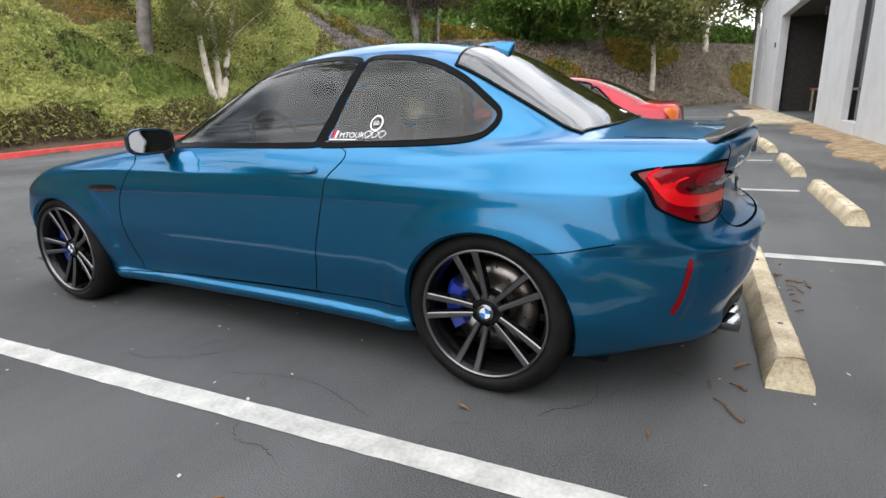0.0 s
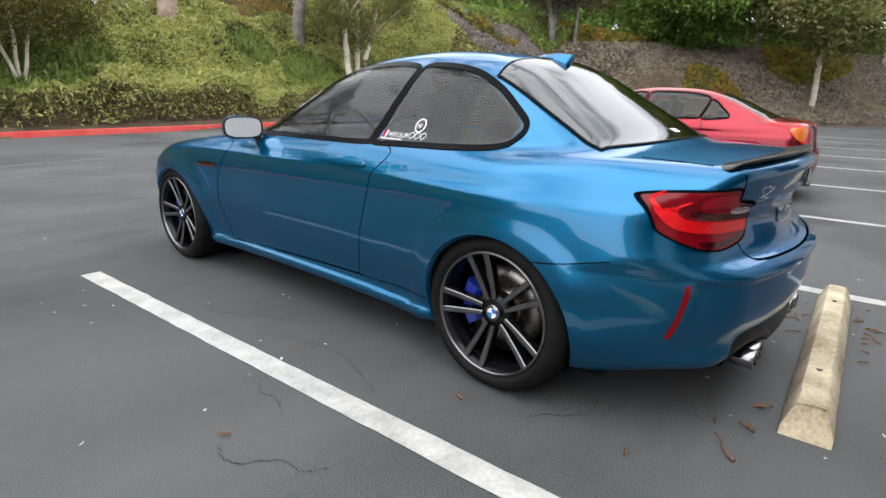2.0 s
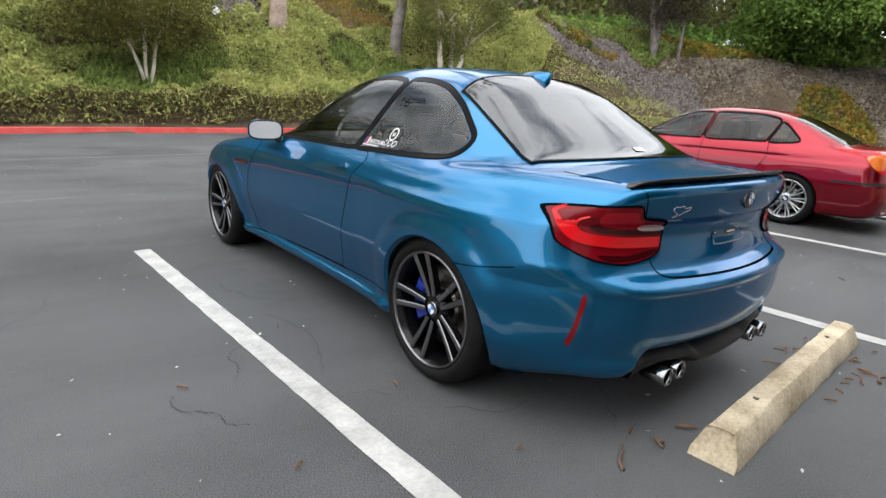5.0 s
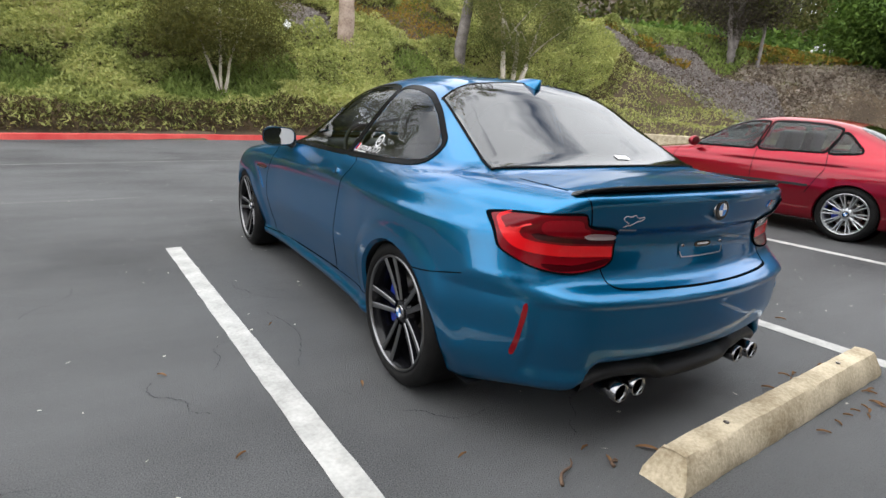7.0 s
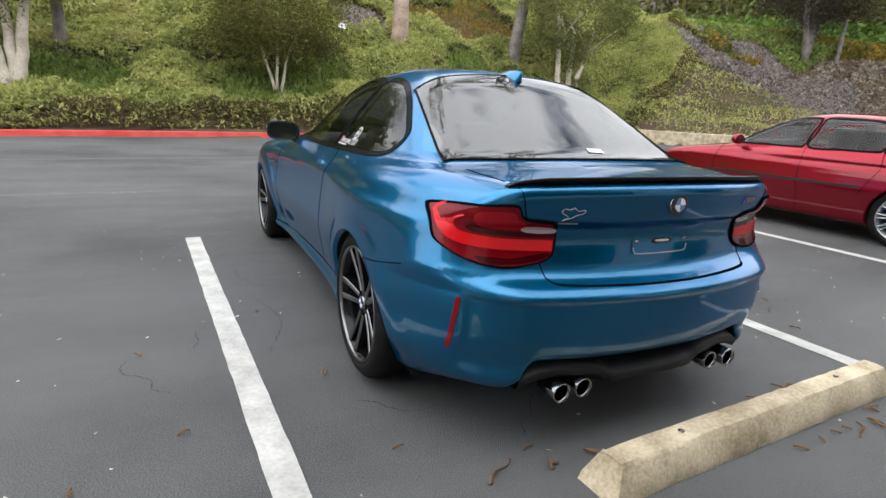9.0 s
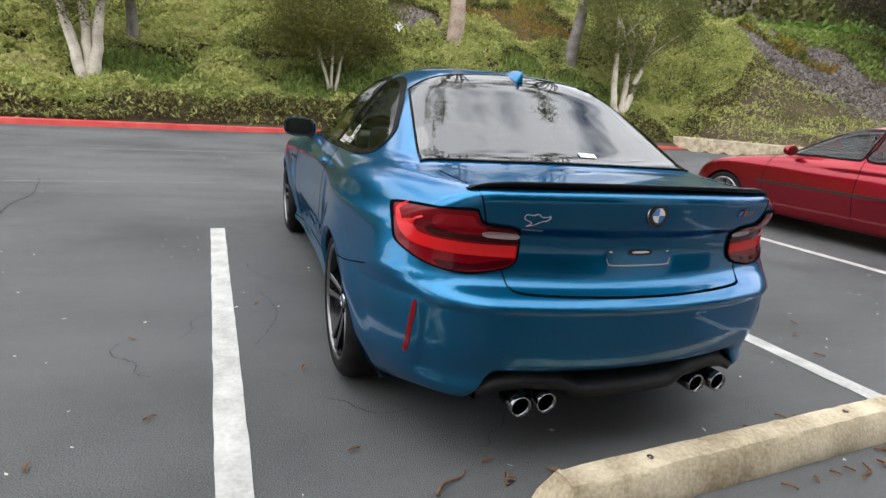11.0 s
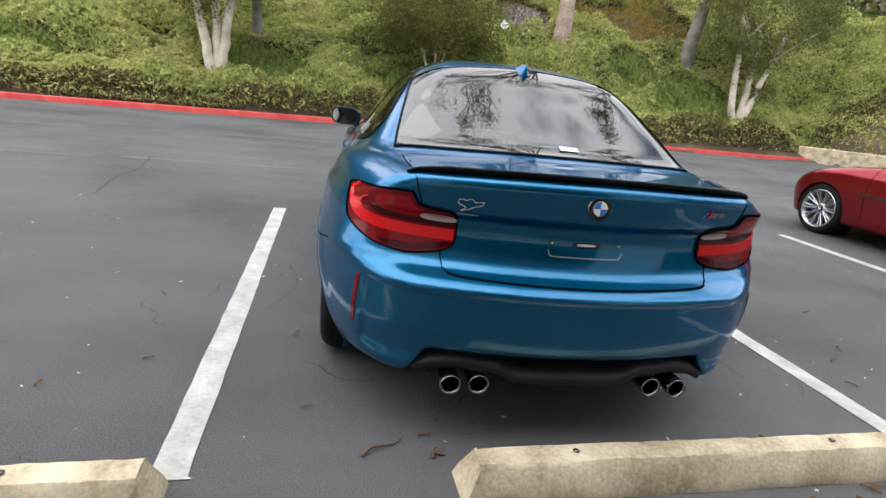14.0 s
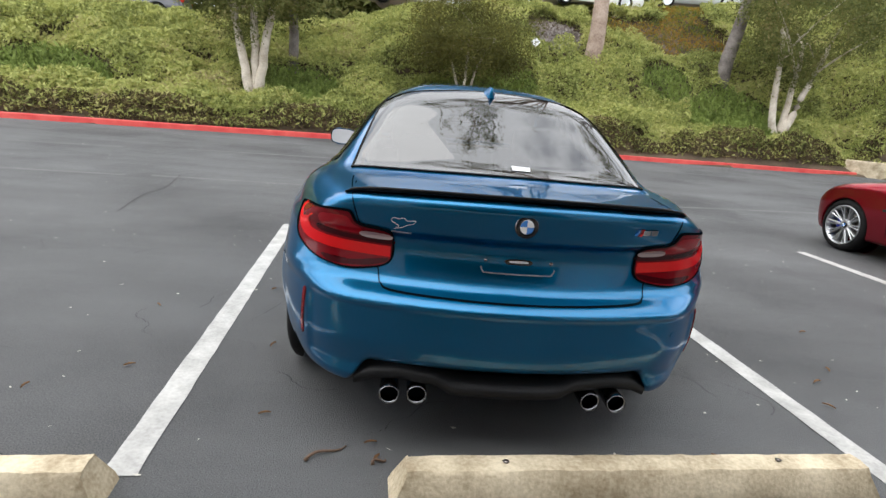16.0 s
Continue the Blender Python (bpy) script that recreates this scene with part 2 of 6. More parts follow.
def surface(field, lo, hi, step):
    """A closed quad mesh of field = 0 within a box, its points drawn onto the surface, with their normals."""
    ax = [np.arange(l, h + step, step) for l, h in zip(lo, hi)]
    g = np.stack(np.meshgrid(*ax, indexing="ij"), -1)
    v = field(g[..., 0], g[..., 1], g[..., 2])
    neg = v < 0
    n = np.array(v.shape) - 1
    cells = np.zeros(tuple(n), bool)
    acc = np.zeros((*n, 3))
    cnt = np.zeros(tuple(n))
    edges = []
    for d in range(3):
        a = [slice(None)] * 3
        b = [slice(None)] * 3
        a[d], b[d] = slice(0, -1), slice(1, None)
        va, vb = v[tuple(a)], v[tuple(b)]
        cross = neg[tuple(a)] != neg[tuple(b)]
        idx = np.argwhere(cross)
        t = va[cross] / (va[cross] - vb[cross])
        p = g[tuple(a)][cross].copy()
        p[:, d] += t * step
        e1, e2 = [e for e in range(3) if e != d]
        for o1 in (0, -1):
            for o2 in (0, -1):
                c = idx.copy()
                c[:, e1] += o1
                c[:, e2] += o2
                ok = np.all((c >= 0) & (c < n), axis=1)
                cc = tuple(c[ok].T)
                np.add.at(acc, cc, p[ok])
                np.add.at(cnt, cc, 1)
                cells[cc] = True
        edges.append((d, e1, e2, idx, neg[tuple(a)][cross]))
    ids = -np.ones(tuple(n), int)
    ids[cells] = np.arange(cells.sum())
    pts = acc[cells] / cnt[cells][:, None]
    faces = []
    for d, e1, e2, idx, inside in edges:
        quad = []
        for o1, o2 in ((0, 0), (-1, 0), (-1, -1), (0, -1)):
            c = idx.copy()
            c[:, e1] += o1
            c[:, e2] += o2
            ok = np.all((c >= 0) & (c < n), axis=1)
            q = np.where(ok, ids[tuple(np.clip(c, 0, n - 1).T)], -1)
            quad.append(q)
        q = np.stack(quad, 1)
        flip = inside == (d == 1)
        q = np.where(flip[:, None], q[:, ::-1], q)
        faces.append(q[np.all(q >= 0, axis=1)])
    faces = np.concatenate(faces)
    for _ in range(5):
        f0 = field(*pts.T)
        gr = gradient(field, pts)
        move = gr * (f0 / np.maximum((gr ** 2).sum(1), 1e-6))[:, None]
        ln = np.linalg.norm(move, axis=1)
        move *= np.minimum(1, 0.6 * step / np.maximum(ln, 1e-9))[:, None]
        pts = pts - move
    nr = gradient(field, pts, 0.009)
    return pts, faces, nr / np.linalg.norm(nr, axis=1)[:, None]


def gradient(field, p, e=0.004):
    p = np.asarray(p, float)
    out = np.zeros_like(p)
    for d in range(3):
        a, b = p.copy(), p.copy()
        a[:, d] += e
        b[:, d] -= e
        out[:, d] = (field(*a.T) - field(*b.T)) / (2 * e)
    return out


def shoot(field, p, way, reach, steps=40):
    """Points where rays from p along way first meet field = 0."""
    p, way = np.asarray(p, float), np.asarray(way, float)
    way = np.broadcast_to(way, p.shape)
    lo = np.zeros(len(p))
    hi = np.full(len(p), reach)
    found = np.zeros(len(p), bool)
    prev = np.zeros(len(p))
    for i in range(1, steps + 1):
        d = reach * i / steps
        inside = field(*(p + way * d).T) < 0
        fresh = inside & ~found
        lo[fresh], hi[fresh] = prev[fresh], d
        found |= inside
        prev[:] = d
    for _ in range(18):
        mid = (lo + hi) / 2
        inside = field(*(p + way * mid[:, None]).T) < 0
        hi = np.where(inside, mid, hi)
        lo = np.where(inside, lo, mid)
    return p + way * ((lo + hi) / 2)[:, None], found


def smooth_loop(points, n=96, closed=True, sharp=()):
    """A Catmull-Rom line through points, n samples."""
    p = np.array(points, float)
    m = len(p)
    out = []
    seg = m if closed else m - 1
    for k in range(n):
        t = k / n * seg if closed else k / (n - 1) * seg
        i = min(int(t), seg - 1)
        f = t - i
        get = (lambda j: p[j % m]) if closed else (lambda j: p[min(max(j, 0), m - 1)])
        a, b, c, d = get(i - 1), get(i), get(i + 1), get(i + 2)
        out.append(0.5 * (2 * b + (c - a) * f + (2 * a - 5 * b + 4 * c - d) * f * f + (3 * b - a - 3 * c + d) * f ** 3))
    return np.array(out)


SIDES = {"left": ((0, 1, 2), (-1.2, None, None), (1, 0, 0)), "right": ((0, 1, 2), (1.2, None, None), (-1, 0, 0)),
         "rear": (None, (None, -1.4, None), (0, 1, 0)), "top": (None, (None, None, 1.7), (0, 0, -1)), "front": (None, (None, 4.2, None), (0, -1, 0))}


def onto(field, side, pts2, lift):
    """Draws 2D points (y, z for a flank, x, z for an end, x, y for the top) onto the body, lifted off along its normal."""
    _, start, way = SIDES[side]
    free = [i for i in range(3) if start[i] is None]
    p = np.zeros((len(pts2), 3))
    for i in range(3):
        if start[i] is not None:
            p[:, i] = start[i]
    p[:, free[0]], p[:, free[1]] = pts2[:, 0], pts2[:, 1]
    hit, ok = shoot(field, p, way, 1.9)
    nr = gradient(field, hit)
    nr /= np.maximum(np.linalg.norm(nr, axis=1), 1e-9)[:, None]
    return hit + nr * np.reshape(lift, (-1, 1)), nr


def patch(name, field, side, loop, mat, parent, lift=0.004, label="", rings=7, edge=0.012, n=96, dome=0.0, raw=False):
    """A smooth plate on the body, bounded by a loop that its middle can see."""
    lp = np.array(loop, float) if raw else smooth_loop(loop, n)
    n = len(lp)
    c = lp.mean(0)
    faces = []
    grid = [lp] + [c + (lp - c) * (1 - r / rings) for r in range(rings)] + [c[None]]
    lifts = [np.full(n, lift - edge)] + [np.full(n, lift + dome * (1 - (1 - r / rings) ** 2)) for r in range(rings)] + [np.array([lift + dome])]
    verts, norms = onto(field, side, np.concatenate(grid), np.concatenate(lifts))
    for r in range(rings):
        for k in range(n):
            l = (k + 1) % n
            faces.append((r * n + k, r * n + l, (r + 1) * n + l, (r + 1) * n + k))
    for k in range(n):
        faces.append((rings * n + k, rings * n + (k + 1) % n, (rings + 1) * n))
    return mesh_object(name, verts, faces, mat, parent, label, normals=norms)


def ribbon(name, field, side, line, width, mat, parent, lift=0.003, label="", closed=False, n=80, raw=False, depth=0.008):
    """A strip along a line on the body."""
    ln = np.array(line, float) if raw else smooth_loop(line, n, closed)
    n = len(ln)
    d = np.roll(ln, -1, 0) - np.roll(ln, 1, 0)
    if not closed:
        d[0], d[-1] = ln[1] - ln[0], ln[-1] - ln[-2]
    d /= np.maximum(np.linalg.norm(d, axis=1), 1e-9)[:, None]
    nv = np.stack([-d[:, 1], d[:, 0]], 1)
    four = ((-0.5, lift - depth), (-0.5, lift), (0.5, lift), (0.5, lift - depth))
    verts, _ = onto(field, side, np.concatenate([ln + nv * width * o for o, _ in four]), np.repeat([lf for _, lf in four], n))
    faces = []
    for r in range(3):
        for k in range(n if closed else n - 1):
            l = (k + 1) % n
            faces.append((r * n + k, r * n + l, (r + 1) * n + l, (r + 1) * n + k))
    return mesh_object(name, verts, faces, mat, parent, label, smooth=False)


def inside_loop(loop, y, z):
    """Whether points lie inside a 2D loop."""
    res = np.zeros(len(y), bool)
    n = len(loop)
    for i in range(n):
        (y1, z1), (y2, z2) = loop[i], loop[(i + 1) % n]
        hit = ((z1 > z) != (z2 > z)) & (y < (y2 - y1) * (z - z1) / ((z2 - z1) or 1e-9) + y1)
        res ^= hit
    return res


def fast_mesh(name, verts, quads, mat, m=None):
    """A mesh object of many quads."""
    me = bpy.data.meshes.new(name)
    nv, nq = len(verts), len(quads)
    me.vertices.add(nv)
    me.vertices.foreach_set("co", np.asarray(verts, np.float32).ravel())
    me.loops.add(nq * 4)
    me.loops.foreach_set("vertex_index", np.asarray(quads, np.int32).ravel())
    me.polygons.add(nq)
    me.polygons.foreach_set("loop_start", np.arange(0, nq * 4, 4, dtype=np.int32))
    me.update(calc_edges=True)
    me.validate()
    me.materials.append(mat)
    ob = new(name, me)
    if m is not None:
        ob.matrix_basis = m
    return ob


def leaf_quads(points, length, width, rng, up=0.4, droop=0.0):
    """A bent four-cornered leaf at each point, turned at random."""
    n = len(points)
    d = rng.normal(size=(n, 3))
    d[:, 2] += up
    d[:, 2] -= droop
    d /= np.linalg.norm(d, axis=1)[:, None]
    s = np.cross(d, rng.normal(size=(n, 3)))
    s /= np.maximum(np.linalg.norm(s, axis=1), 1e-6)[:, None]
    ln = (length * rng.uniform(0.6, 1.35, n))[:, None]
    wd = (width * rng.uniform(0.6, 1.35, n))[:, None]
    nr = np.cross(d, s)
    a = points - d * ln * 0.5
    c = points + d * ln * 0.5
    b = points + s * wd * 0.5 + nr * wd * 0.2
    e = points - s * wd * 0.5 + nr * wd * 0.2
    verts = np.stack([a, b, c, e], 1).reshape(-1, 3)
    return verts, np.arange(4 * n).reshape(n, 4)


def foliage(name, colours, patch_scale=0.35, rough=0.7):
    """Leaf colours by leaf and by patch, some light let through."""
    m = bpy.data.materials.new(name)
    m.use_nodes = True
    nt = m.node_tree
    b = nt.nodes["Principled BSDF"]
    out = nt.nodes["Material Output"]
    geo = nt.nodes.new("ShaderNodeNewGeometry")
    co = nt.nodes.new("ShaderNodeTexCoord")
    n = nt.nodes.new("ShaderNodeTexNoise")
    n.inputs["Scale"].default_value = patch_scale
    n.inputs["Detail"].default_value = 4
    nt.links.new(co.outputs["Object"], n.inputs["Vector"])
    mul = nt.nodes.new("ShaderNodeMath")
    mul.operation = "MULTIPLY_ADD"
    mul.inputs[1].default_value = 0.45
    nt.links.new(geo.outputs["Random Per Island"], mul.inputs[0])
    sub = nt.nodes.new("ShaderNodeMath")
    sub.operation = "MULTIPLY_ADD"
    sub.inputs[1].default_value = 1.3
    sub.inputs[2].default_value = -0.38
    nt.links.new(n.outputs["Fac"], sub.inputs[0])
    nt.links.new(sub.outputs[0], mul.inputs[2])
    ramp = nt.nodes.new("ShaderNodeValToRGB")
    while len(ramp.color_ramp.elements) < len(colours):
        ramp.color_ramp.elements.new(0.5)
    for i, c in enumerate(colours):
        ramp.color_ramp.elements[i].position = 0.08 + 0.84 * i / (len(colours) - 1)
        ramp.color_ramp.elements[i].color = (*c, 1)
    nt.links.new(mul.outputs[0], ramp.inputs["Fac"])
    nt.links.new(ramp.outputs["Color"], b.inputs["Base Color"])
    b.inputs["Roughness"].default_value = rough
    b.inputs["Specular IOR Level"].default_value = 0.25
    tr = nt.nodes.new("ShaderNodeBsdfTranslucent")
    nt.links.new(ramp.outputs["Color"], tr.inputs["Color"])
    mx = nt.nodes.new("ShaderNodeMixShader")
    mx.inputs[0].default_value = 0.3
    nt.links.new(b.outputs[0], mx.inputs[1])
    nt.links.new(tr.outputs[0], mx.inputs[2])
    nt.links.new(mx.outputs[0], out.inputs["Surface"])
    return m


# ---- the lot: u runs along the row of stalls, v towards the red kerb ----
GRID = 4.3
LOT = pose(0, 0, 0, 0, 0, GRID)
kerb_line = curve((-60, 7.0), (-20, 11.0), (-9, 12.75), (-4, 13.6), (0, 14.35), (5, 14.75), (9, 15.2), (17, 15.9), (30, 17.0), (60, 19.0))
rise = curve((-1, 0.0), (0, 0.13), (0.5, 0.40), (2.2, 1.15), (4.0, 2.95), (7.0, 4.75), (9.0, 5.0), (13.0, 5.05), (60, 5.2))
steep = curve((-60, 0.7), (-12, 0.68), (-5, 0.62), (2.5, 1.0), (8, 1.1), (14, 1.3), (20, 1.33), (27, 1.2), (36, 0.95), (60, 0.9))


def bank_depth(u, v):
    """How far a place lies inside the planted bank."""
    d1 = v - kerb_line(u)
    d2 = (u - 17.5) * 0.65 + (v - 16) * 0.76
    return smax(d1, d2, 2.0) - 0.5 * (np.abs(d1 - d2) < 2.0) * (1 - np.abs(d1 - d2) / 2.0) ** 2


def hill_height(u, v):
    d = bank_depth(u, v)
    back = np.maximum(d - 14.0, 0) * 0.28 * np.clip((u - 26) / 10, 0, 1)
    return np.where(d > 0, np.minimum(rise(np.maximum(d, 0)) * steep(u), 7.0) + back, -0.1)


M_ASPHALT = material("asphalt", (0.020, 0.0204, 0.0215), 0.82, second=(0.092, 0.0935, 0.095), scale=0.55, fine=170, bump=0.8, amount=0.9)
ant = M_ASPHALT.node_tree
a_co = ant.nodes.new("ShaderNodeTexCoord")
a_map = ant.nodes.new("ShaderNodeMapping")
a_map.inputs["Rotation"].default_value = (0, 0, radians(8))
a_map.inputs["Scale"].default_value = (0.12, 0.5, 1)
a_noise = ant.nodes.new("ShaderNodeTexNoise")
a_noise.inputs["Scale"].default_value = 1.0
a_noise.inputs["Detail"].default_value = 8
a_noise.inputs["Roughness"].default_value = 0.65
a_spec = ant.nodes.new("ShaderNodeTexVoronoi")
a_spec.inputs["Scale"].default_value = 85
a_r1 = ant.nodes.new("ShaderNodeMapRange")
a_r1.inputs["From Min"].default_value, a_r1.inputs["From Max"].default_value = 0.35, 0.68
a_r1.inputs["To Min"].default_value, a_r1.inputs["To Max"].default_value = 0.72, 1.35
a_r2 = ant.nodes.new("ShaderNodeMapRange")
a_r2.inputs["From Min"].default_value, a_r2.inputs["From Max"].default_value = 0.0, 0.14
a_r2.inputs["To Min"].default_value, a_r2.inputs["To Max"].default_value = 2.5, 0.94
a_m1 = ant.nodes.new("ShaderNodeMath")
a_m1.operation = "MULTIPLY"
a_mix = ant.nodes.new("ShaderNodeMix")
a_mix.data_type, a_mix.blend_type = "RGBA", "MULTIPLY"
a_mix.inputs[0].default_value = 1.0
ant.links.new(a_co.outputs["Object"], a_map.inputs["Vector"])
ant.links.new(a_map.outputs["Vector"], a_noise.inputs["Vector"])
ant.links.new(a_co.outputs["Object"], a_spec.inputs["Vector"])
ant.links.new(a_noise.outputs["Fac"], a_r1.inputs["Value"])
ant.links.new(a_spec.outputs["Distance"], a_r2.inputs["Value"])
ant.links.new(a_r1.outputs[0], a_m1.inputs[0])
ant.links.new(a_r2.outputs[0], a_m1.inputs[1])
a_bsdf = ant.nodes["Principled BSDF"]
a_old = a_bsdf.inputs["Base Color"].links[0].from_socket
ant.links.new(a_old, a_mix.inputs[6])
ant.links.new(a_m1.outputs[0], a_mix.inputs[7])
ant.links.new(a_mix.outputs[2], a_bsdf.inputs["Base Color"])
M_WORN = material("worn_paint", (0.085, 0.085, 0.085), 0.85, second=(0.16, 0.16, 0.155), scale=3, fine=40)
M_CRACK = material("tar_crack", (0.012, 0.012, 0.013), 0.9)
M_LINE = material("road_paint", (0.32, 0.315, 0.30), 0.75, second=(0.52, 0.515, 0.49), scale=7, fine=60, bump=0.2)
M_KERB_RED = material("red_kerb_paint", (0.50, 0.03, 0.03), 0.6, second=(0.62, 0.09, 0.07), scale=3, fine=60, bump=0.2)
M_CONCRETE = material("weathered_concrete", (0.30, 0.235, 0.145), 0.9, second=(0.66, 0.57, 0.41), scale=5, fine=70, bump=0.6)
M_STUCCO = material("white_stucco", (0.54, 0.54, 0.555), 0.85, second=(0.62, 0.62, 0.625), scale=2, fine=150, bump=0.2)
M_SOIL = material("bank_soil", (0.045, 0.030, 0.018), 0.95, second=(0.12, 0.085, 0.05), scale=0.8, fine=14, bump=0.8)

ground = mesh_object("ground", [(-900, -900, 0), (900, -900, 0), (900, 900, 0), (-900, 900, 0)], [(0, 1, 2, 3)], M_ASPHALT, smooth=False)
tagged(ground, "grey asphalt parking lot with fine cracks", "asphalt", kind="structure")


def bank_mesh():
    us, vs = np.arange(-60, 75, 0.5), np.arange(-12, 60, 0.5)
    uu, vv = np.meshgrid(us, vs, indexing="ij")
    z = hill_height(uu, vv)
    d = bank_depth(uu, vv)
    rough = np.array([noise.noise((a * 0.4, b * 0.4, 0)) for a, b in zip(uu.ravel(), vv.ravel())]).reshape(uu.shape)
    z = z + 0.18 * rough * np.clip(d, 0, 1)
    n = len(vs)
    idx = np.arange(len(us) * n).reshape(len(us), n)
    q = np.stack([idx[:-1, :-1], idx[1:, :-1], idx[1:, 1:], idx[:-1, 1:]], -1).reshape(-1, 4)
    ok = (d.ravel()[q] > -0.4).any(1)
    return np.stack([uu, vv, z], -1).reshape(-1, 3), q[ok]


bank = mesh_object("bank", *bank_mesh(), M_SOIL, m=LOT)
tagged(bank, "planted earth bank rising behind the red kerb", "bank", kind="structure")


def strip_on_lot(name, u0, v0, u1, v1, width, z, mat, label):
    a, b = Vector((u0, v0, 0)), Vector((u1, v1, 0))
    d = (b - a).normalized()
    s = Vector((-d.y, d.x, 0)) * width / 2
    n = 40
    rng = random.Random(u0 * 7 + v1)
    verts, faces = [], []
    for i in range(n + 1):
        p = a.lerp(b, i / n)
        j1, j2 = rng.uniform(-0.003, 0.003), rng.uniform(-0.003, 0.003)
        verts += [p + s * (1 + j1 / width * 2), p - s * (1 + j2 / width * 2)]
    verts = [(p.x, p.y, z) for p in verts]
    for i in range(n):
        faces.append((2 * i, 2 * i + 1, 2 * i + 3, 2 * i + 2))
    return tagged(mesh_object(name, verts, faces, mat, m=LOT, smooth=False), label, "parking line", group="stall lines", kind="structure")


for u, v0, v1 in ((-1.305, -0.93, 2.86), (1.55, -1.82, 2.9), (4.40, -1.75, 2.9), (7.33, -1.80, 2.9), (10.35, -1.80, 2.9), (13.35, -1.78, 2.9), (16.4, -1.8, 2.9), (19.4, -1.8, 2.9), (22.4, -1.8, 2.9)):
    strip_on_lot("stall_line", u - (0.05 if u < 0 else 0), v0, u, v1, 0.115, 0.004, M_LINE, "white painted stall line on the asphalt")


def kerb_mesh(u0, u1):
    us = np.arange(u0, u1 + 0.01, 0.5)
    prof = [(-0.004, 0.0), (0.012, 0.125), (0.03, 0.14), (0.15, 0.14), (0.16, 0.0)]
    verts, faces = [], []
    for u in us:
        for d, z in prof:
            verts.append((u, float(kerb_line(u)) - 0.16 + d, z))
    n = len(prof)
    for i in range(len(us) - 1):
        for j in range(n - 1):
            faces.append((i * n + j, (i + 1) * n + j, (i + 1) * n + j + 1, i * n + j + 1))
    return verts, faces


tagged(mesh_object("kerb_end", *kerb_mesh(-60, -19.5), M_CONCRETE, m=LOT, smooth=False), "plain concrete kerb along the bank", "kerb", kind="structure")
tagged(mesh_object("kerb", *kerb_mesh(-20, 17.8), M_KERB_RED, m=LOT, smooth=False), "red painted concrete kerb along the bank", "kerb", kind="structure")


def wheel_stop():
    """A precast wheel stop with sloping ends and sides."""
    L, w, wt, h = 1.83, 0.168, 0.085, 0.125
    bm = bmesh.new()
    rng = random.Random(5)
    n = 36
    secs = []
    prof = [(-w / 2, 0), (-w / 2, 0.03), (-wt / 2 - 0.012, h - 0.02), (-wt / 2, h - 0.004), (0, h), (wt / 2, h - 0.004), (wt / 2 + 0.012, h - 0.02), (w / 2, 0.03), (w / 2, 0)]
    for i in range(n + 1):
        f = i / n
        x = -L / 2 + L * f
        secs.append([bm.verts.new((x, a + rng.uniform(-0.0025, 0.0025), b + (rng.uniform(-0.003, 0.003) if b > 0 else 0))) for a, b in prof])
    for s in secs[:1] + secs[-1:]:
        sgn = 1 if s is secs[0] else -1
        for v in s:
            v.co.x += sgn * (0.06 * v.co.z / h)
    for a, b in zip(secs, secs[1:]):
        for k in range(len(prof) - 1):
            bm.faces.new((a[k], a[k + 1], b[k + 1], b[k]))
    bm.faces.new(secs[0])
    bm.faces.new(secs[-1][::-1])
    thing = empty("wheel_stop", LOT @ pose(0.455, -1.035, 0), "weathered chipped concrete wheel stop lying on the asphalt", "wheel stop", group="wheel stops")
    part("block", bm, M_CONCRETE, thing, smooth=True)
    for x in (-0.52, 0.52):
        v, f = lathe([(h - 0.02, 0.0), (h + 0.001, 0.008), (h + 0.004, 0.012), (h + 0.005, 0.0)], 12, "z")
        mesh_object("steel_pin", [(a[0] + x, a[1], a[2]) for a in v], f, M_STEEL, thing, "rusty steel pin head")
    return thing


stop = wheel_stop()
for u, v, r in ((-2.26, -1.03, 0.5), (3.60, -1.92, 0.0), (6.44, -1.92, -1), (9.44, -1.92, 0.7), (12.4, -1.92, 0), (15.4, -1.92, 0.5), (18.4, -1.92, -.5), (21.4, -1.92, 0)):
    copy_thing(stop, LOT @ pose(u, v, 0, 0, 0, r))


# faint worn marks and cracks in the asphalt
for u0, v0, u1, v1, w in ((-9.0, 4.95, -3.75, 5.2, 0.07), (-3.45, 5.3, -1.2, 5.36, 0.06), (4.3, 5.6, 7.6, 6.0, 0.07), (-4.0, 8.7, 1.5, 9.3, 0.09), (-12.0, 7.6, -5.0, 8.3, 0.08)):
    tagged(strip_on_lot("worn_mark", u0, v0, u1, v1, w, 0.0035, M_WORN, "faint worn paint mark across the lane"), group="worn marks")


def crack(points, width, seed):
    r = random.Random(seed)
    line = smooth_loop(points, 60, closed=False)
    verts, faces = [], []
    for i, p in enumerate(line):
        j = Vector((r.uniform(-0.006, 0.006), r.uniform(-0.006, 0.006), 0))
        w = width * r.uniform(0.3, 1.0)
        verts += [(p[0] + j.x - w, p[1] + j.y, 0.003), (p[0] + j.x + w, p[1] + j.y + w * 0.5, 0.003)]
    for i in range(len(line) - 1):
        faces.append((2 * i, 2 * i + 1, 2 * i + 3, 2 * i + 2))
    return tagged(mesh_object("asphalt_crack", verts, faces, M_CRACK, m=LOT, smooth=False), "thin dark crack in the asphalt", "crack", kind="structure")


